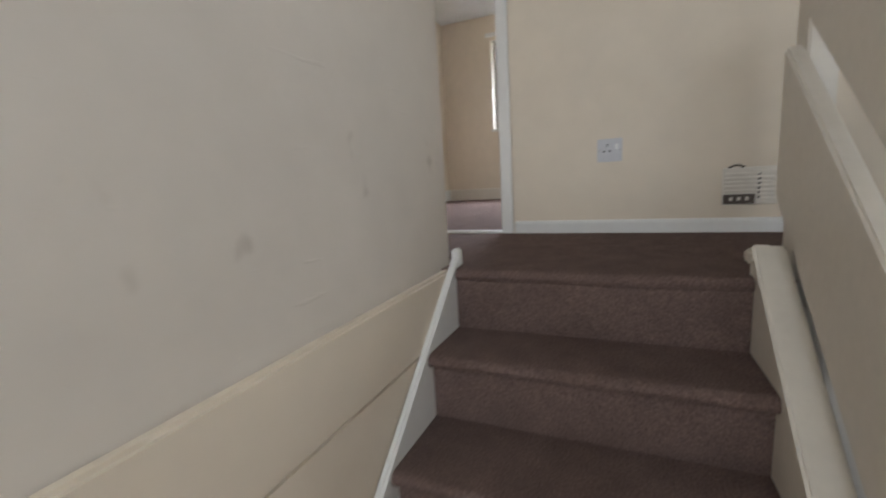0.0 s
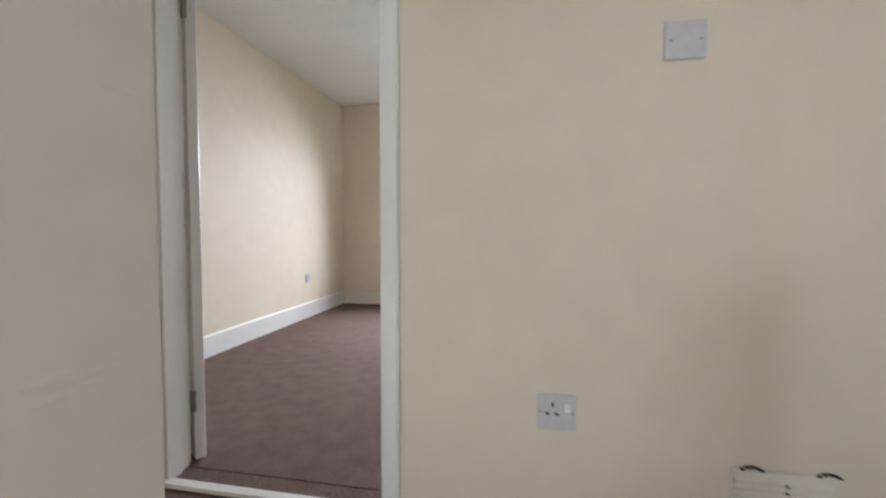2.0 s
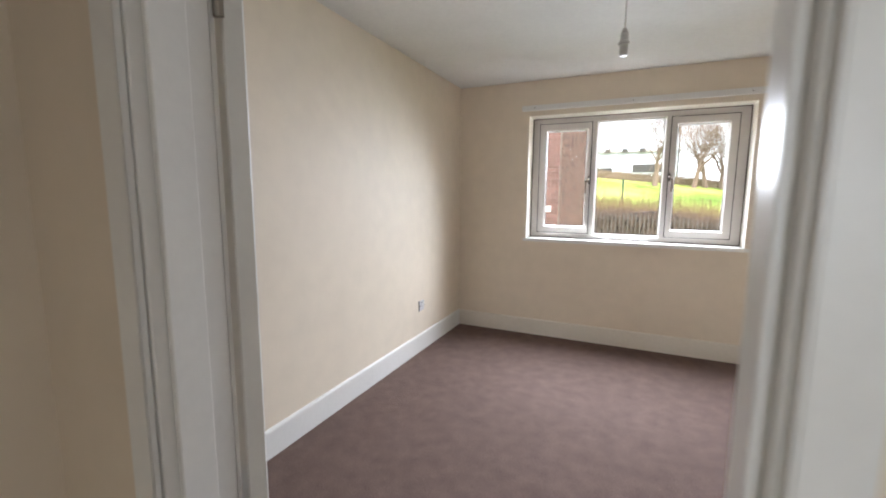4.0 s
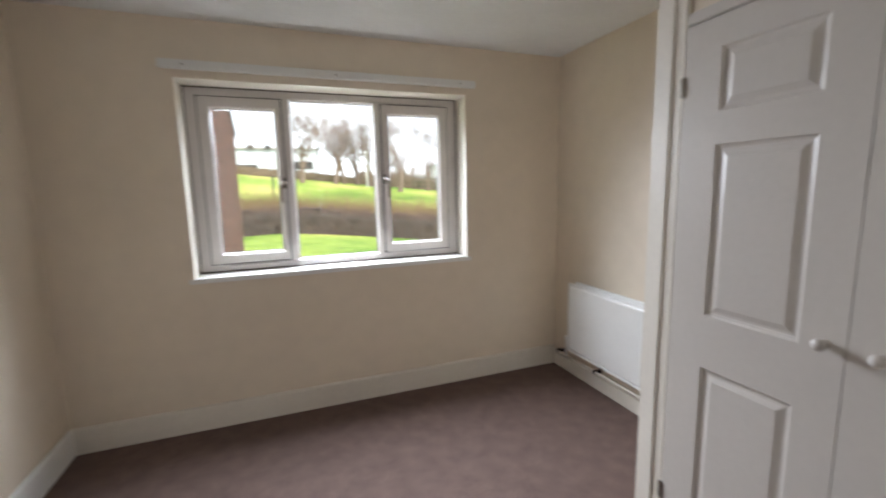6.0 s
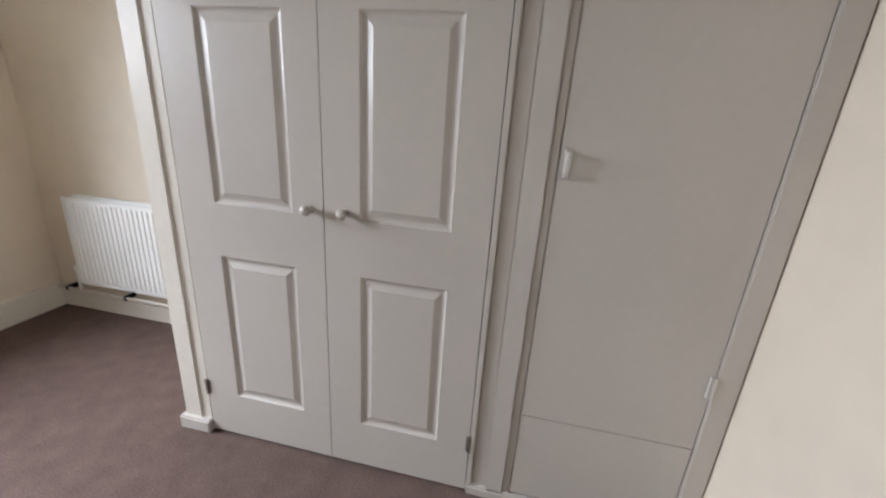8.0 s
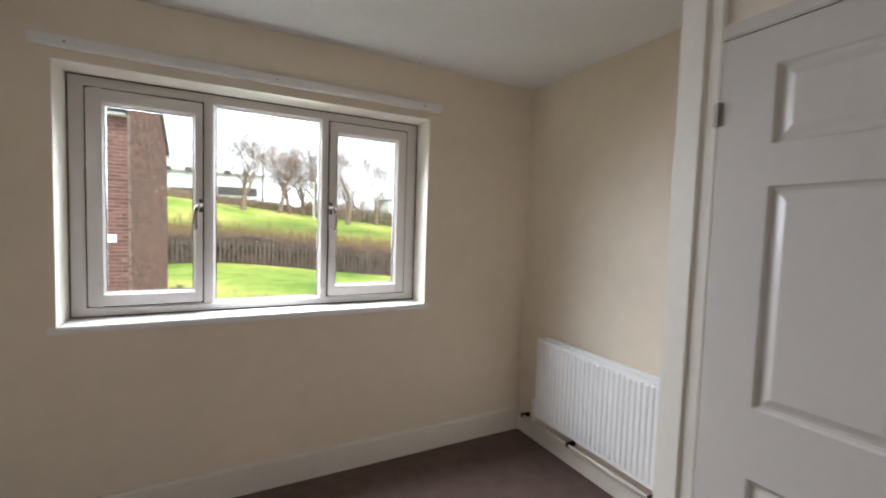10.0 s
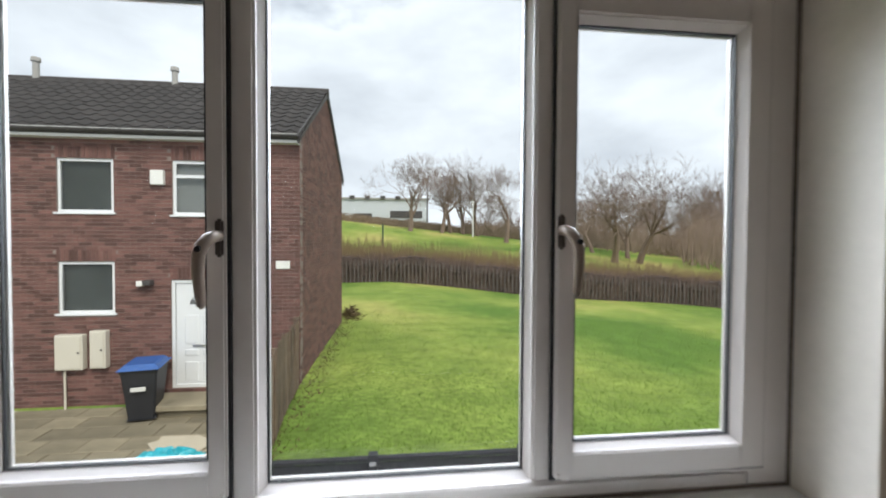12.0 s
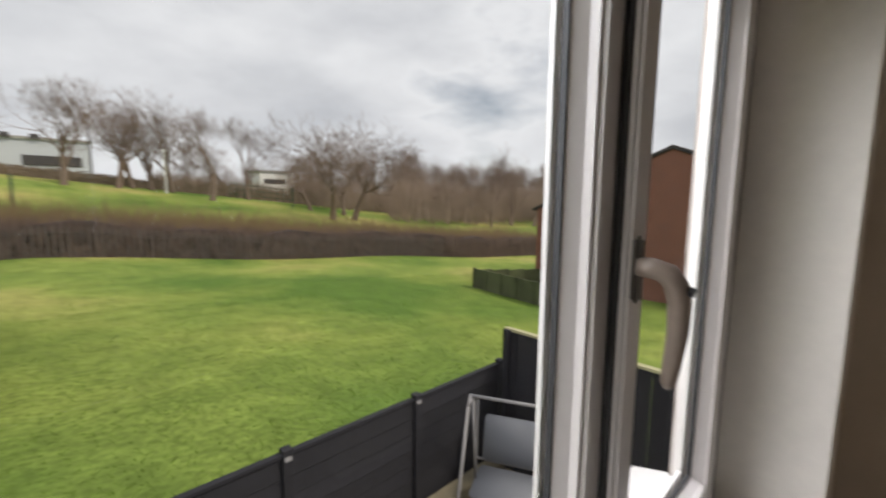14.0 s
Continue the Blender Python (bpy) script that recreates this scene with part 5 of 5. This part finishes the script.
for s in (-1, 1):
    bm = bmesh.new()
    cyl(bm, (s * 0.20, 0.24, 0.09), (s * 0.25, 0.24, 0.09), 0.09, 0.09, 18)
    part("wheel", bm, DARK, bin_)
bm = bmesh.new()
box(bm, (-0.11, -0.325, 0.62), (0.11, -0.285, 0.68), pose(0, 0, 0, 4.5, 0, 0))
part("number_label", bm, PLASTIC, bin_, "small white label")
bm = bmesh.new()
cyl(bm, (-0.22, 0.40, 0.93), (0.22, 0.40, 0.93), 0.016, 0.016, 10)
part("grab_bar", bm, BINBLACK, bin_)

# heap of rubbish: blue sheet and torn cardboard
tarp = thing("blue_sheet", "crumpled bright blue plastic sheet on the paving", "plastic sheet", at=pose(-1.75, 5.75, -1.742))


def crumple(w, d, h, seed, n=16):
    r = random.Random(seed)
    bm = bmesh.new()
    g = [[bm.verts.new(((i / n - 0.5) * w, (j / n - 0.5) * d, 0.012 + h * max(0, math.cos((i / n - 0.5) * 3) * math.cos((j / n - 0.5) * 3)) * r.uniform(0.35, 1.0))) for i in range(n + 1)] for j in range(n + 1)]
    for j in range(n):
        for i in range(n):
            bm.faces.new((g[j][i], g[j][i + 1], g[j + 1][i + 1], g[j + 1][i]))
    return bm


part("sheet", crumple(0.95, 0.6, 0.20, 1), TARP, tarp)
for k, (x, y, rz, w, d) in enumerate(((-1.80, 6.14, 12, 0.5, 0.32), (-1.45, 6.05, -30, 0.42, 0.30), (-1.98, 6.10, 50, 0.35, 0.25))):
    cb = thing("cardboard", "torn pale cardboard piece on the heap", "cardboard", "torn cardboard in the yard", pose(x, y, -1.737, 0, 0, rz))
    bm = bmesh.new()
    box(bm, (-w / 2, -d / 2, 0.0), (w / 2, d / 2, 0.03), pose(0, 0, 0, 0, 0, 0))
    box(bm, (-w / 2, -d / 2 + 0.01, 0.03), (w / 2 - 0.05, d / 2, 0.036), pose(0, 0, 0.05, 14, 6, 0))
    soften(bm, 0.003)
    part("flap", bm, CARD, cb)

# ---- brown close-boarded fence beside the gable ----
bfence = thing("board_fence", "weathered brown close-boarded garden fence", "fence")
FA, FB = Vector((-0.38, 7.86, 0)), Vector((-0.03, 3.42, 0))
fd = (FB - FA)
n = 36
boards = []
for k in range(4):
    bm = bmesh.new()
    h = 1.55 + 0.03 * k
    box(bm, (-0.062, -0.009, 0), (0.062, 0.009, h))
    for v in bm.verts:
        if v.co.z > 1:
            v.co.z += rng.uniform(-0.03, 0.012)
    boards.append(finish("board", bm, GREYWOOD))
ang = math.degrees(math.atan2(fd.y, fd.x))
for i in range(n):
    p = FA + fd * ((i + 0.5) / n)
    o = new("board", boards[rng.randrange(4)])
    o.parent = bfence
    o.matrix_local = pose(p.x + (0.008 if i % 2 else 0), p.y, -1.72 + rng.uniform(-0.02, 0.02), rng.uniform(-1.2, 1.2), rng.uniform(-0.8, 0.8), ang)
for zr in (-1.45, -0.95, -0.38):
    bm = bmesh.new()
    box(bm, (0, -0.062, zr), (fd.length, -0.024, zr + 0.07), Matrix.Translation(FA) @ pose(0, 0, 0, 0, 0, ang))
    part("rail", bm, GREYWOOD, bfence)
for k in range(3):
    p = FA + fd * (0.01 + 0.49 * k)
    bm = bmesh.new()
    box(bm, (p.x - 0.06, p.y - 0.045, -1.9), (p.x + 0.03, p.y + 0.045, -0.10 + (0.06 if k == 0 else 0)))
    part("post", bm, GREYWOOD, bfence)

# ---- black fence round our garden ----
kfence = thing("black_fence", "low black stained timber fence round the garden", "fence")
KY, KX0, KX1, KZ = 3.30, -0.10, 5.72, -0.56
NP = 4
for k in range(NP):
    a, b = KX0 + (KX1 - KX0) * k / NP, KX0 + (KX1 - KX0) * (k + 1) / NP
    for j in range(8):
        bm = bmesh.new()
        prism(bm, [(KY - 0.012, 0.0), (KY - 0.022, 0.012), (KY - 0.008, 0.185), (KY, 0.19), (KY + 0.004, 0.0)], a + 0.04, b - 0.04)
        o = part("board", bm, BLACKWOOD, kfence)
        o.location.z = -2.06 + j * 0.180
    bm = bmesh.new()
    box(bm, (a + 0.04, KY - 0.035, KZ - 0.03), (b - 0.04, KY + 0.025, KZ))
    part("capping", bm, BLACKWOOD, kfence)
for k in range(NP + 1):
    x = KX0 + (KX1 - KX0) * k / NP
    bm = bmesh.new()
    box(bm, (x - 0.045, KY - 0.06, -2.2), (x + 0.045, KY + 0.03, KZ + 0.04))
    soften(bm, 0.005)
    part("post", bm, BLACKWOOD, kfence)
    bm = bmesh.new()
    box(bm, (x - 0.03, KY - 0.064, KZ - 0.06), (x + 0.03, KY - 0.0605, KZ - 0.02))
    part("bracket", bm, STEELGREY, kfence, "grey metal bracket")
tfence = thing("tall_black_fence", "tall black timber panel with a pale top edge", "fence")
for i in range(17):
    y = 3.20 - i * 0.165
    bm = bmesh.new()
    box(bm, (5.74 + 0.008 * (i % 2), y - 0.16, -2.1), (5.758 + 0.008 * (i % 2), y, -0.10))
    part("board", bm, BLACKWOOD, tfence)
bm = bmesh.new()
box(bm, (5.715, 0.42, -0.10), (5.79, 3.22, -0.070))
part("capping", bm, PALEWOOD, tfence, "pale bare top edge")
for y in (3.16, 1.80, 0.50):
    bm = bmesh.new()
    box(bm, (5.66, y - 0.04, -2.1), (5.735, y + 0.04, -0.08))
    part("post", bm, BLACKWOOD, tfence)
own = tagged(new("pavement_garden"), "golden buff paving slabs in our garden", "paving", kind="structure")
slabs(own, -0.05, 5.6, 0.45, 3.15, -2.0, 0.60, 0.60, PAVE, lambda x, y: True)
gwall = tagged(new("trim_garden_kerb"), "low concrete kerb at the fence foot", "kerb", kind="structure")
bm = bmesh.new()
box(bm, (-0.05, 3.05, -2.05), (5.6, 3.25, -1.80))
soften(bm, 0.01)
part("kerb_stone", bm, SLAB, gwall)

# garden swing seat
swing = thing("swing_seat", "grey cushioned garden swing seat with steel frame", "swing seat", at=pose(4.95, 2.30, -2.0, 0, 0, 117))


def tube(parent, name, pts, r, mat, label=""):
    bm = bmesh.new()
    for a, b in zip(pts, pts[1:]):
        cyl(bm, a, b, r, r, 10)
        ball(bm, b, r, 8)
    return part(name, bm, mat, parent, label, True)


tube(swing, "top_bar", [(-0.62, 0, 1.48), (0.62, 0, 1.48)], 0.018, STEELGREY)
for s in (-1, 1):
    tube(swing, "leg", [(s * 0.62, 0, 1.48), (s * 0.62, 0.10, 1.40), (s * 0.66, 0.48, 0.02)], 0.018, STEELGREY)
    tube(swing, "leg", [(s * 0.62, 0, 1.48), (s * 0.62, -0.10, 1.40), (s * 0.66, -0.48, 0.02)], 0.018, STEELGREY)
    tube(swing, "foot_bar", [(s * 0.66, -0.50, 0.02), (s * 0.66, 0.50, 0.02)], 0.018, STEELGREY)
    tube(swing, "hanger", [(s * 0.54, 0, 1.47), (s * 0.54, 0.02, 0.50)], 0.007, STEELGREY)
tube(swing, "back_brace", [(-0.64, -0.34, 0.55), (0.64, -0.34, 0.55)], 0.014, STEELGREY)
bm = bmesh.new()
box(bm, (-0.56, -0.24, 0.46), (0.56, 0.28, 0.56))
soften(bm, 0.03, 3)
part("seat_cushion", bm, CUSHION, swing, "grey seat cushion", True)
bm = bmesh.new()
box(bm, (-0.56, -0.06, 0.52), (0.56, 0.04, 1.05), pose(0, -0.22, 0.02, 14, 0, 0))
soften(bm, 0.03, 3)
part("back_cushion", bm, CUSHION, swing, "grey back cushion", True)
chair = thing("garden_chair", "dark metal garden chair beside the swing", "chair", at=pose(3.9, 2.55, -2.0, 0, 0, -60))
for s in (-1, 1):
    tube(chair, "leg", [(s * 0.22, 0.2, 0), (s * 0.22, 0.2, 0.42), (s * 0.22, -0.2, 0.42), (s * 0.22, -0.26, 0.85)], 0.011, DARKGREY)
    tube(chair, "leg", [(s * 0.22, -0.24, 0), (s * 0.22, -0.2, 0.42)], 0.011, DARKGREY)
    tube(chair, "armrest", [(s * 0.22, 0.2, 0.42), (s * 0.24, 0.18, 0.64), (s * 0.24, -0.22, 0.66)], 0.011, DARKGREY)
tube(chair, "top_rail", [(-0.22, -0.26, 0.85), (-0.10, -0.27, 0.90), (0.10, -0.27, 0.90), (0.22, -0.26, 0.85)], 0.011, DARKGREY)
boxpart("seat", (-0.21, -0.20, 0.415), (0.21, 0.20, 0.43), DARKGREY, chair)

# ---- green fence and the far brick gable ----
gfence = thing("green_fence", "low algae-green timber fence on the lawn", "fence")


def gline(p, q, h, lift):
    p, q = Vector(p), Vector(q)
    d = q - p
    k = int(d.length / 0.9)
    for i in range(k):
        a, b = p + d * (i / k), p + d * ((i + 1) / k)
        za = min(ground_z(a.x, a.y), ground_z(b.x, b.y))
        m = Matrix.Translation((a.x, a.y, za - 0.05 + lift)) @ pose(0, 0, 0, 0, 0, math.degrees(math.atan2(d.y, d.x)))
        bm = bmesh.new()
        box(bm, (0, -0.02, 0), ((b - a).length - 0.015, 0.02, h), m)
        part("panel", bm, GREENWOOD, gfence)
        bm = bmesh.new()
        box(bm, (-0.04, -0.05, -0.2), (0.04, 0.05, h + 0.05), m)
        part("post", bm, GREENWOOD, gfence)


gline((15.8, 12.7, 0), (14.9, 8.0, 0), 0.95, 0)
gline((15.8, 12.7, 0), (20.8, 11.6, 0), 0.95, 0)
bhouse = thing("far_brick_house", "red brick house gable with dark roof", "house", at=pose(21.0, 6.0, -3.0))
BM_ = bhouse.matrix_world.inverted()


def bpart(name, bm, mat, label=""):
    bmesh.ops.transform(bm, matrix=BM_, verts=bm.verts)
    return part(name, bm, mat, bhouse, label)


bm = bmesh.new()
prism(bm, [(12.8, -3.4), (12.8, 1.05), (6.2, 3.75), (-0.4, 1.05), (-0.4, -3.4)], 21.0, 29.0)
bpart("wall", bm, BRICKFAR, "plain red brick wall")
bm = bmesh.new()
prism(bm, [(13.1, 0.95), (6.2, 3.78), (-0.7, 0.95), (-0.7, 1.08), (6.2, 3.93), (13.1, 1.08)], 20.9, 29.2)
bpart("roof", bm, ROOF, "dark tiled roof")

# ---- hedge with its railing ----


def hedge():
    t = tagged(new("hedge"), "dense bare brown winter hedge", "hedge")
    verts, faces = [], []
    # Solid dark core, added as the shade seen between the twigs.
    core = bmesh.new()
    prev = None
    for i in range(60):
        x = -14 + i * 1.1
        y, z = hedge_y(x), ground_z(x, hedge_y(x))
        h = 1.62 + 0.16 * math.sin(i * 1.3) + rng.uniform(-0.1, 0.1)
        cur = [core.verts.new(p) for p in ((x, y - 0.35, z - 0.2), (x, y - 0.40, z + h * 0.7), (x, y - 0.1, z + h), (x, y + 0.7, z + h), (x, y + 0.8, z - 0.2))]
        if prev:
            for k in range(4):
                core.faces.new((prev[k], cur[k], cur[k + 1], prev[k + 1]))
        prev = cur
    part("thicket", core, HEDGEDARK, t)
    items = []
    for _ in range(30000):
        x = -14 + 63 * rng.random()
        y0 = hedge_y(x) + rng.uniform(-0.75, 0.55)
        z = ground_z(x, y0)
        h = rng.uniform(0.2, 2.15)
        b = z + max(0, h - rng.uniform(0.5, 1.1))
        items.append(((x, y0, b), (x + rng.uniform(-0.35, 0.35), y0 + rng.uniform(-0.25, 0.25), z + h), rng.uniform(0.012, 0.03)))
    tw = strands("twigs", HEDGE, items, "", "")
    tw.parent = t
    items = []
    for _ in range(26000):
        x = -14 + 63 * rng.random()
        y0 = hedge_y(x) + 1.2 + rng.random() ** 1.4 * 13
        z = ground_z(x, y0)
        items.append(((x, y0, z), (x + rng.gauss(0, 0.45), y0 + rng.gauss(0, 0.4), z + rng.uniform(0.7, 2.5)), rng.uniform(0.008, 0.03)))
    sc = strands("scrub", SCRUB, items, "orange-brown scrub behind the hedge", "scrub")


hedge()
railing = thing("railing", "grey metal palisade railing along the hedge", "railing")
verts, faces = [], []
for i in range(124):
    x = -6 + i * 0.255
    y = hedge_y(x) - 0.72
    z = ground_z(x, y)
    k = len(verts)
    w = 0.026
    verts += [(x - w, y, z), (x + w, y, z), (x + w, y, z + 1.45), (x, y, z + 1.52), (x - w, y, z + 1.45), (x - w, y + 0.02, z), (x + w, y + 0.02, z), (x + w, y + 0.02, z + 1.45), (x, y + 0.02, z + 1.52), (x - w, y + 0.02, z + 1.45)]
    faces += [(k, k + 1, k + 2, k + 3, k + 4), (k + 9, k + 8, k + 7, k + 6, k + 5), (k, k + 5, k + 6, k + 1), (k + 1, k + 6, k + 7, k + 2), (k + 2, k + 7, k + 8, k + 3), (k + 3, k + 8, k + 9, k + 4), (k + 4, k + 9, k + 5, k)]
me = bpy.data.meshes.new("pales")
me.from_pydata(verts, [], faces)
me.materials.append(PALES)
pl = new("pales", me)
pl.parent = railing
pl["kind"] = "stuff"
for zr in (0.3, 1.2):
    bm = bmesh.new()
    for i in range(16):
        xa, xb = -6 + i * 2, -4 + i * 2
        pa, pb = (xa, hedge_y(xa) - 0.70, ground_z(xa, hedge_y(xa)) + zr), (xb, hedge_y(xb) - 0.70, ground_z(xb, hedge_y(xb)) + zr)
        cyl(bm, pa, pb, 0.012, 0.012, 6)
    part("rail", bm, DARKGREY, railing)

# ---- bare trees ----


def tree_meshes(seed, height, spread_, depth=6):
    r = random.Random(seed)
    tv, tf, cv, cf = [], [], [], []

    def limb(p, d, ln, rad, lvl):
        steps = 3 if lvl < 3 else 2
        sides = 7 if lvl == 0 else (5 if lvl < 3 else 3)
        V, F = (tv, tf) if lvl == 0 else (cv, cf)
        prev, q, dd = None, Vector(p), d.normalized()
        spots = []
        for s in range(steps + 1):
            rr = rad * (1 - 0.42 * s / steps)
            u = dd.cross(Vector((0.21, 0.93, 0.3))).normalized()
            w = dd.cross(u)
            k = len(V)
            V.extend([tuple(q + (u * math.cos(6.2832 * i / sides) + w * math.sin(6.2832 * i / sides)) * rr) for i in range(sides)])
            if prev is not None:
                F.extend([(prev + i, prev + (i + 1) % sides, k + (i + 1) % sides, k + i) for i in range(sides)])
            prev = k
            spots.append((q.copy(), rr))
            if s < steps:
                dd = (dd + Vector((r.gauss(0, 0.14), r.gauss(0, 0.14), r.gauss(0.04, 0.10)))).normalized()
                q = q + dd * ln / steps
        if lvl >= depth:
            return
        kids = (4, 4, 3, 3, 3, 2)[min(lvl, 5)] + (1 if r.random() < 0.35 else 0)
        for c in range(kids):
            k = steps if c < 2 else r.randint(1 if lvl else 2, steps)
            b, rr = spots[k]
            a = r.uniform(0, 6.2832)
            tilt = r.uniform(0.45, 1.0) * spread_ * (0.3 if c == 0 else 1)
            u = dd.cross(Vector((0.4, 0.2, 0.9))).normalized()
            w = dd.cross(u)
            nd = dd * math.cos(tilt) + (u * math.cos(a) + w * math.sin(a)) * math.sin(tilt)
            nd.z += 0.10
            limb(b, nd, ln * r.uniform(0.60, 0.84), max(0.007, rr * r.uniform(0.48, 0.66)), lvl + 1)

    limb((0, 0, -0.3), Vector((r.gauss(0, 0.05), r.gauss(0, 0.05), 1)), height * 0.24, height * 0.026, 0)
    out = []
    for nm, v, f in (("trunk", tv, tf), ("crown", cv, cf)):
        me = bpy.data.meshes.new(nm)
        me.from_pydata(v, [], f)
        me.materials.append(BARK)
        out.append(me)
    return out


def tree(seed, height, spread_, label, at, depth=6):
    t = thing("bare_tree", label, "tree", "bare trees beyond the hedge", at)
    for nm, me in zip(("trunk", "crown"), tree_meshes(seed, height, spread_, depth)):
        o = new(nm, me)
        o.parent = t
    return t


LAB = ("wide spreading bare tree on the field", "tall slender bare winter tree", "bare round-headed tree with brown twigs", "bare tree with upswept branches")
bases = [tree(s, h, w, lab, pose(0, -400, -60)) for (s, h, w), lab in zip(((11, 9.0, 1.15), (23, 11.5, 0.75), (37, 11.5, 1.05), (52, 10.5, 0.9)), LAB)]


def stand(kind, az, dist, size, rz):
    """A tree seen from the window at the slope az (metres across for each metre ahead)."""
    x, y = 1.5 + az * dist, dist
    size *= 1.62
    return pose(x, y, ground_z(x, y), 0, 0, rz) @ Matrix.Diagonal((size, size, size, 1))


spots = [(0, 0.035, 56, 1.0, 20), (1, 0.112, 58, 0.72, 50), (1, 0.135, 60, 0.70, 200), (1, 0.165, 60, 0.76, 140), (1, 0.200, 59, 0.74, 250), (3, 0.272, 54, 0.85, 80), (2, 0.300, 66, 0.60, 10), (3, 0.348, 60, 0.85, 200),
         (2, 0.560, 46, 0.92, 30), (2, 0.625, 47, 0.95, 80), (0, 0.595, 50, 0.90, 160), (2, 0.500, 52, 0.62, 270), (3, 0.80, 60, 0.72, 15), (1, 0.99, 48, 0.55, 95), (2, 1.10, 50, 0.72, 210), (3, 1.22, 44, 0.68, 320), (1, 1.34, 46, 0.7, 45), (2, 1.50, 44, 0.8, 130), (0, 1.72, 42, 0.8, 60), (3, 2.0, 40, 0.8, 200),
         (2, 0.53, 80, 0.8, 10), (1, 0.83, 66, 0.85, 77)]
for i, (k, az, dist, size, rz) in enumerate(spots):
    m = stand(k, az, dist, size, rz)
    copy_thing(bases[k], m)
for i in range(72):
    az = -0.15 + i * 0.033 + rng.uniform(-0.02, 0.02)
    if az < 0.22 or 0.36 < az < 0.475:
        continue
    copy_thing(bases[rng.randrange(4)], stand(0, az, rng.uniform(74, 130), rng.uniform(0.75, 1.15) * (0.8 if az < 0.4 else 1.1 if az < 0.75 else 1.4), rng.uniform(0, 360)))
for b in bases:
    for o in list(b.children_recursive) + [b]:
        bpy.data.objects.remove(o)
undergrowth = []
for _ in range(60000):
    az = rng.uniform(-0.2, 2.4)
    d = rng.uniform(60, 120) if az < 0.45 else (rng.uniform(54, 120) if az < 0.75 else rng.uniform(46, 115))
    x, y = 1.5 + az * d, d
    z = ground_z(x, y)
    h = rng.uniform(0.8, 4.2) * (2.1 if az > 0.75 else 1.5 if az > 0.45 else 0.8 if az > 0.17 else 0.3)
    undergrowth.append(((x, y, z + rng.uniform(0, 1.2)), (x + rng.gauss(0, 1.1), y + rng.gauss(0, 0.8), z + h), rng.uniform(0.018, 0.075)))
strands("woodland", WOODS, undergrowth, "brown tangled winter woodland undergrowth", "woodland")

# ---- distance: sheds, lamp post, sign posts ----
shed = thing("warehouse", "long pale grey warehouse with a flat roof", "building", at=pose(-6, 118, 0))
for nm, lo, hi, mat in (("wall", (-40, 0, 4.0), (16.6, 30, 12.5), SHED), ("roof", (-40.4, -0.4, 12.5), (17.0, 30.4, 13.0), FLUE), ("doorway", (-4, -0.2, 4.0), (1, -0.02, 8.6), DARKGREY), ("window_band", (6, -0.2, 7.4), (15, -0.02, 9.4), DARKGREY), ("plinth", (-40, -0.1, 4.0), (-4.2, -0.01, 6.6), FLUE)):
    boxpart(nm, lo, hi, mat, shed, bevel=0)
for i in range(9):
    boxpart("roof_vent", (-22 + i * 4.2, -0.9, 12.6), (-20.6 + i * 4.2, -0.42, 13.5), DARKGREY, shed, "dark roof vent", 0)
hut = thing("white_building", "low white building behind the trees", "building", at=pose(38, 88, 0))
for nm, lo, hi, mat in (("wall", (-3.4, 0, 0.0), (3.4, 6, 6.7), PLASTIC), ("roof", (-3.8, -0.4, 6.7), (3.8, 6.4, 7.0), FLUE), ("window_band", (-2.6, -0.1, 4.2), (2.0, -0.02, 5.2), DARKGREY)):
    boxpart(nm, lo, hi, mat, hut, bevel=0)
lx, ly = 12.2, 56.5
lamp_post = thing("lamp_post", "slim pale grey street lamp on the field", "street lamp", at=pose(lx, ly, ground_z(lx, ly) - 0.1))
bm = bmesh.new()
cyl(bm, (0, 0, 0), (0, 0, 4.9), 0.10, 0.07, 10)
part("pole", bm, PLASTIC, lamp_post)
bm = bmesh.new()
box(bm, (-0.35, -0.12, 4.86), (0.25, 0.12, 4.98))
part("lamp_head", bm, PLASTIC, lamp_post)
for x, y, h in ((0.2, 44.0, 2.6), (25.0, 52.0, 2.8)):
    sp = thing("marker_post", "dark green metal post on the field", "post", at=pose(x, y, ground_z(x, y) - 0.1))
    bm = bmesh.new()
    cyl(bm, (0, 0, 0), (0, 0, h), 0.09, 0.09, 8)
    part("pole", bm, GREENMETAL, sp)
mx_, my_ = 8.8, 96.0
mast_h = 15.2 - ground_z(mx_, my_)
mast = thing("floodlight_mast", "slim dark grey mast beyond the field", "mast", at=pose(mx_, my_, ground_z(mx_, my_) - 0.2))
bm = bmesh.new()
cyl(bm, (0, 0, 0), (0, 0, mast_h), 0.20, 0.13, 10)
part("pole", bm, DARKGREY, mast)
bm = bmesh.new()
box(bm, (-0.28, -0.15, mast_h - 0.1), (0.28, 0.15, mast_h + 0.4))
part("lamp_head", bm, DARKGREY, mast)
sfence = thing("sports_fence", "dark green mesh fence beyond the field", "fence")
for i in range(16):
    x = 20 + i * 0.9
    y = 60
    bm = bmesh.new()
    cyl(bm, (x, y, ground_z(x, y) - 0.2), (x, y, ground_z(x, y) + 1.9), 0.05, 0.05, 6)
    part("post", bm, GREENMETAL, sfence)
for h in (0.5, 1.2, 1.9):
    bm = bmesh.new()
    cyl(bm, (20, 60, ground_z(20, 60) + h), (33.5, 60, ground_z(33.5, 60) + h), 0.04, 0.04, 6)
    part("rail", bm, GREENMETAL, sfence)
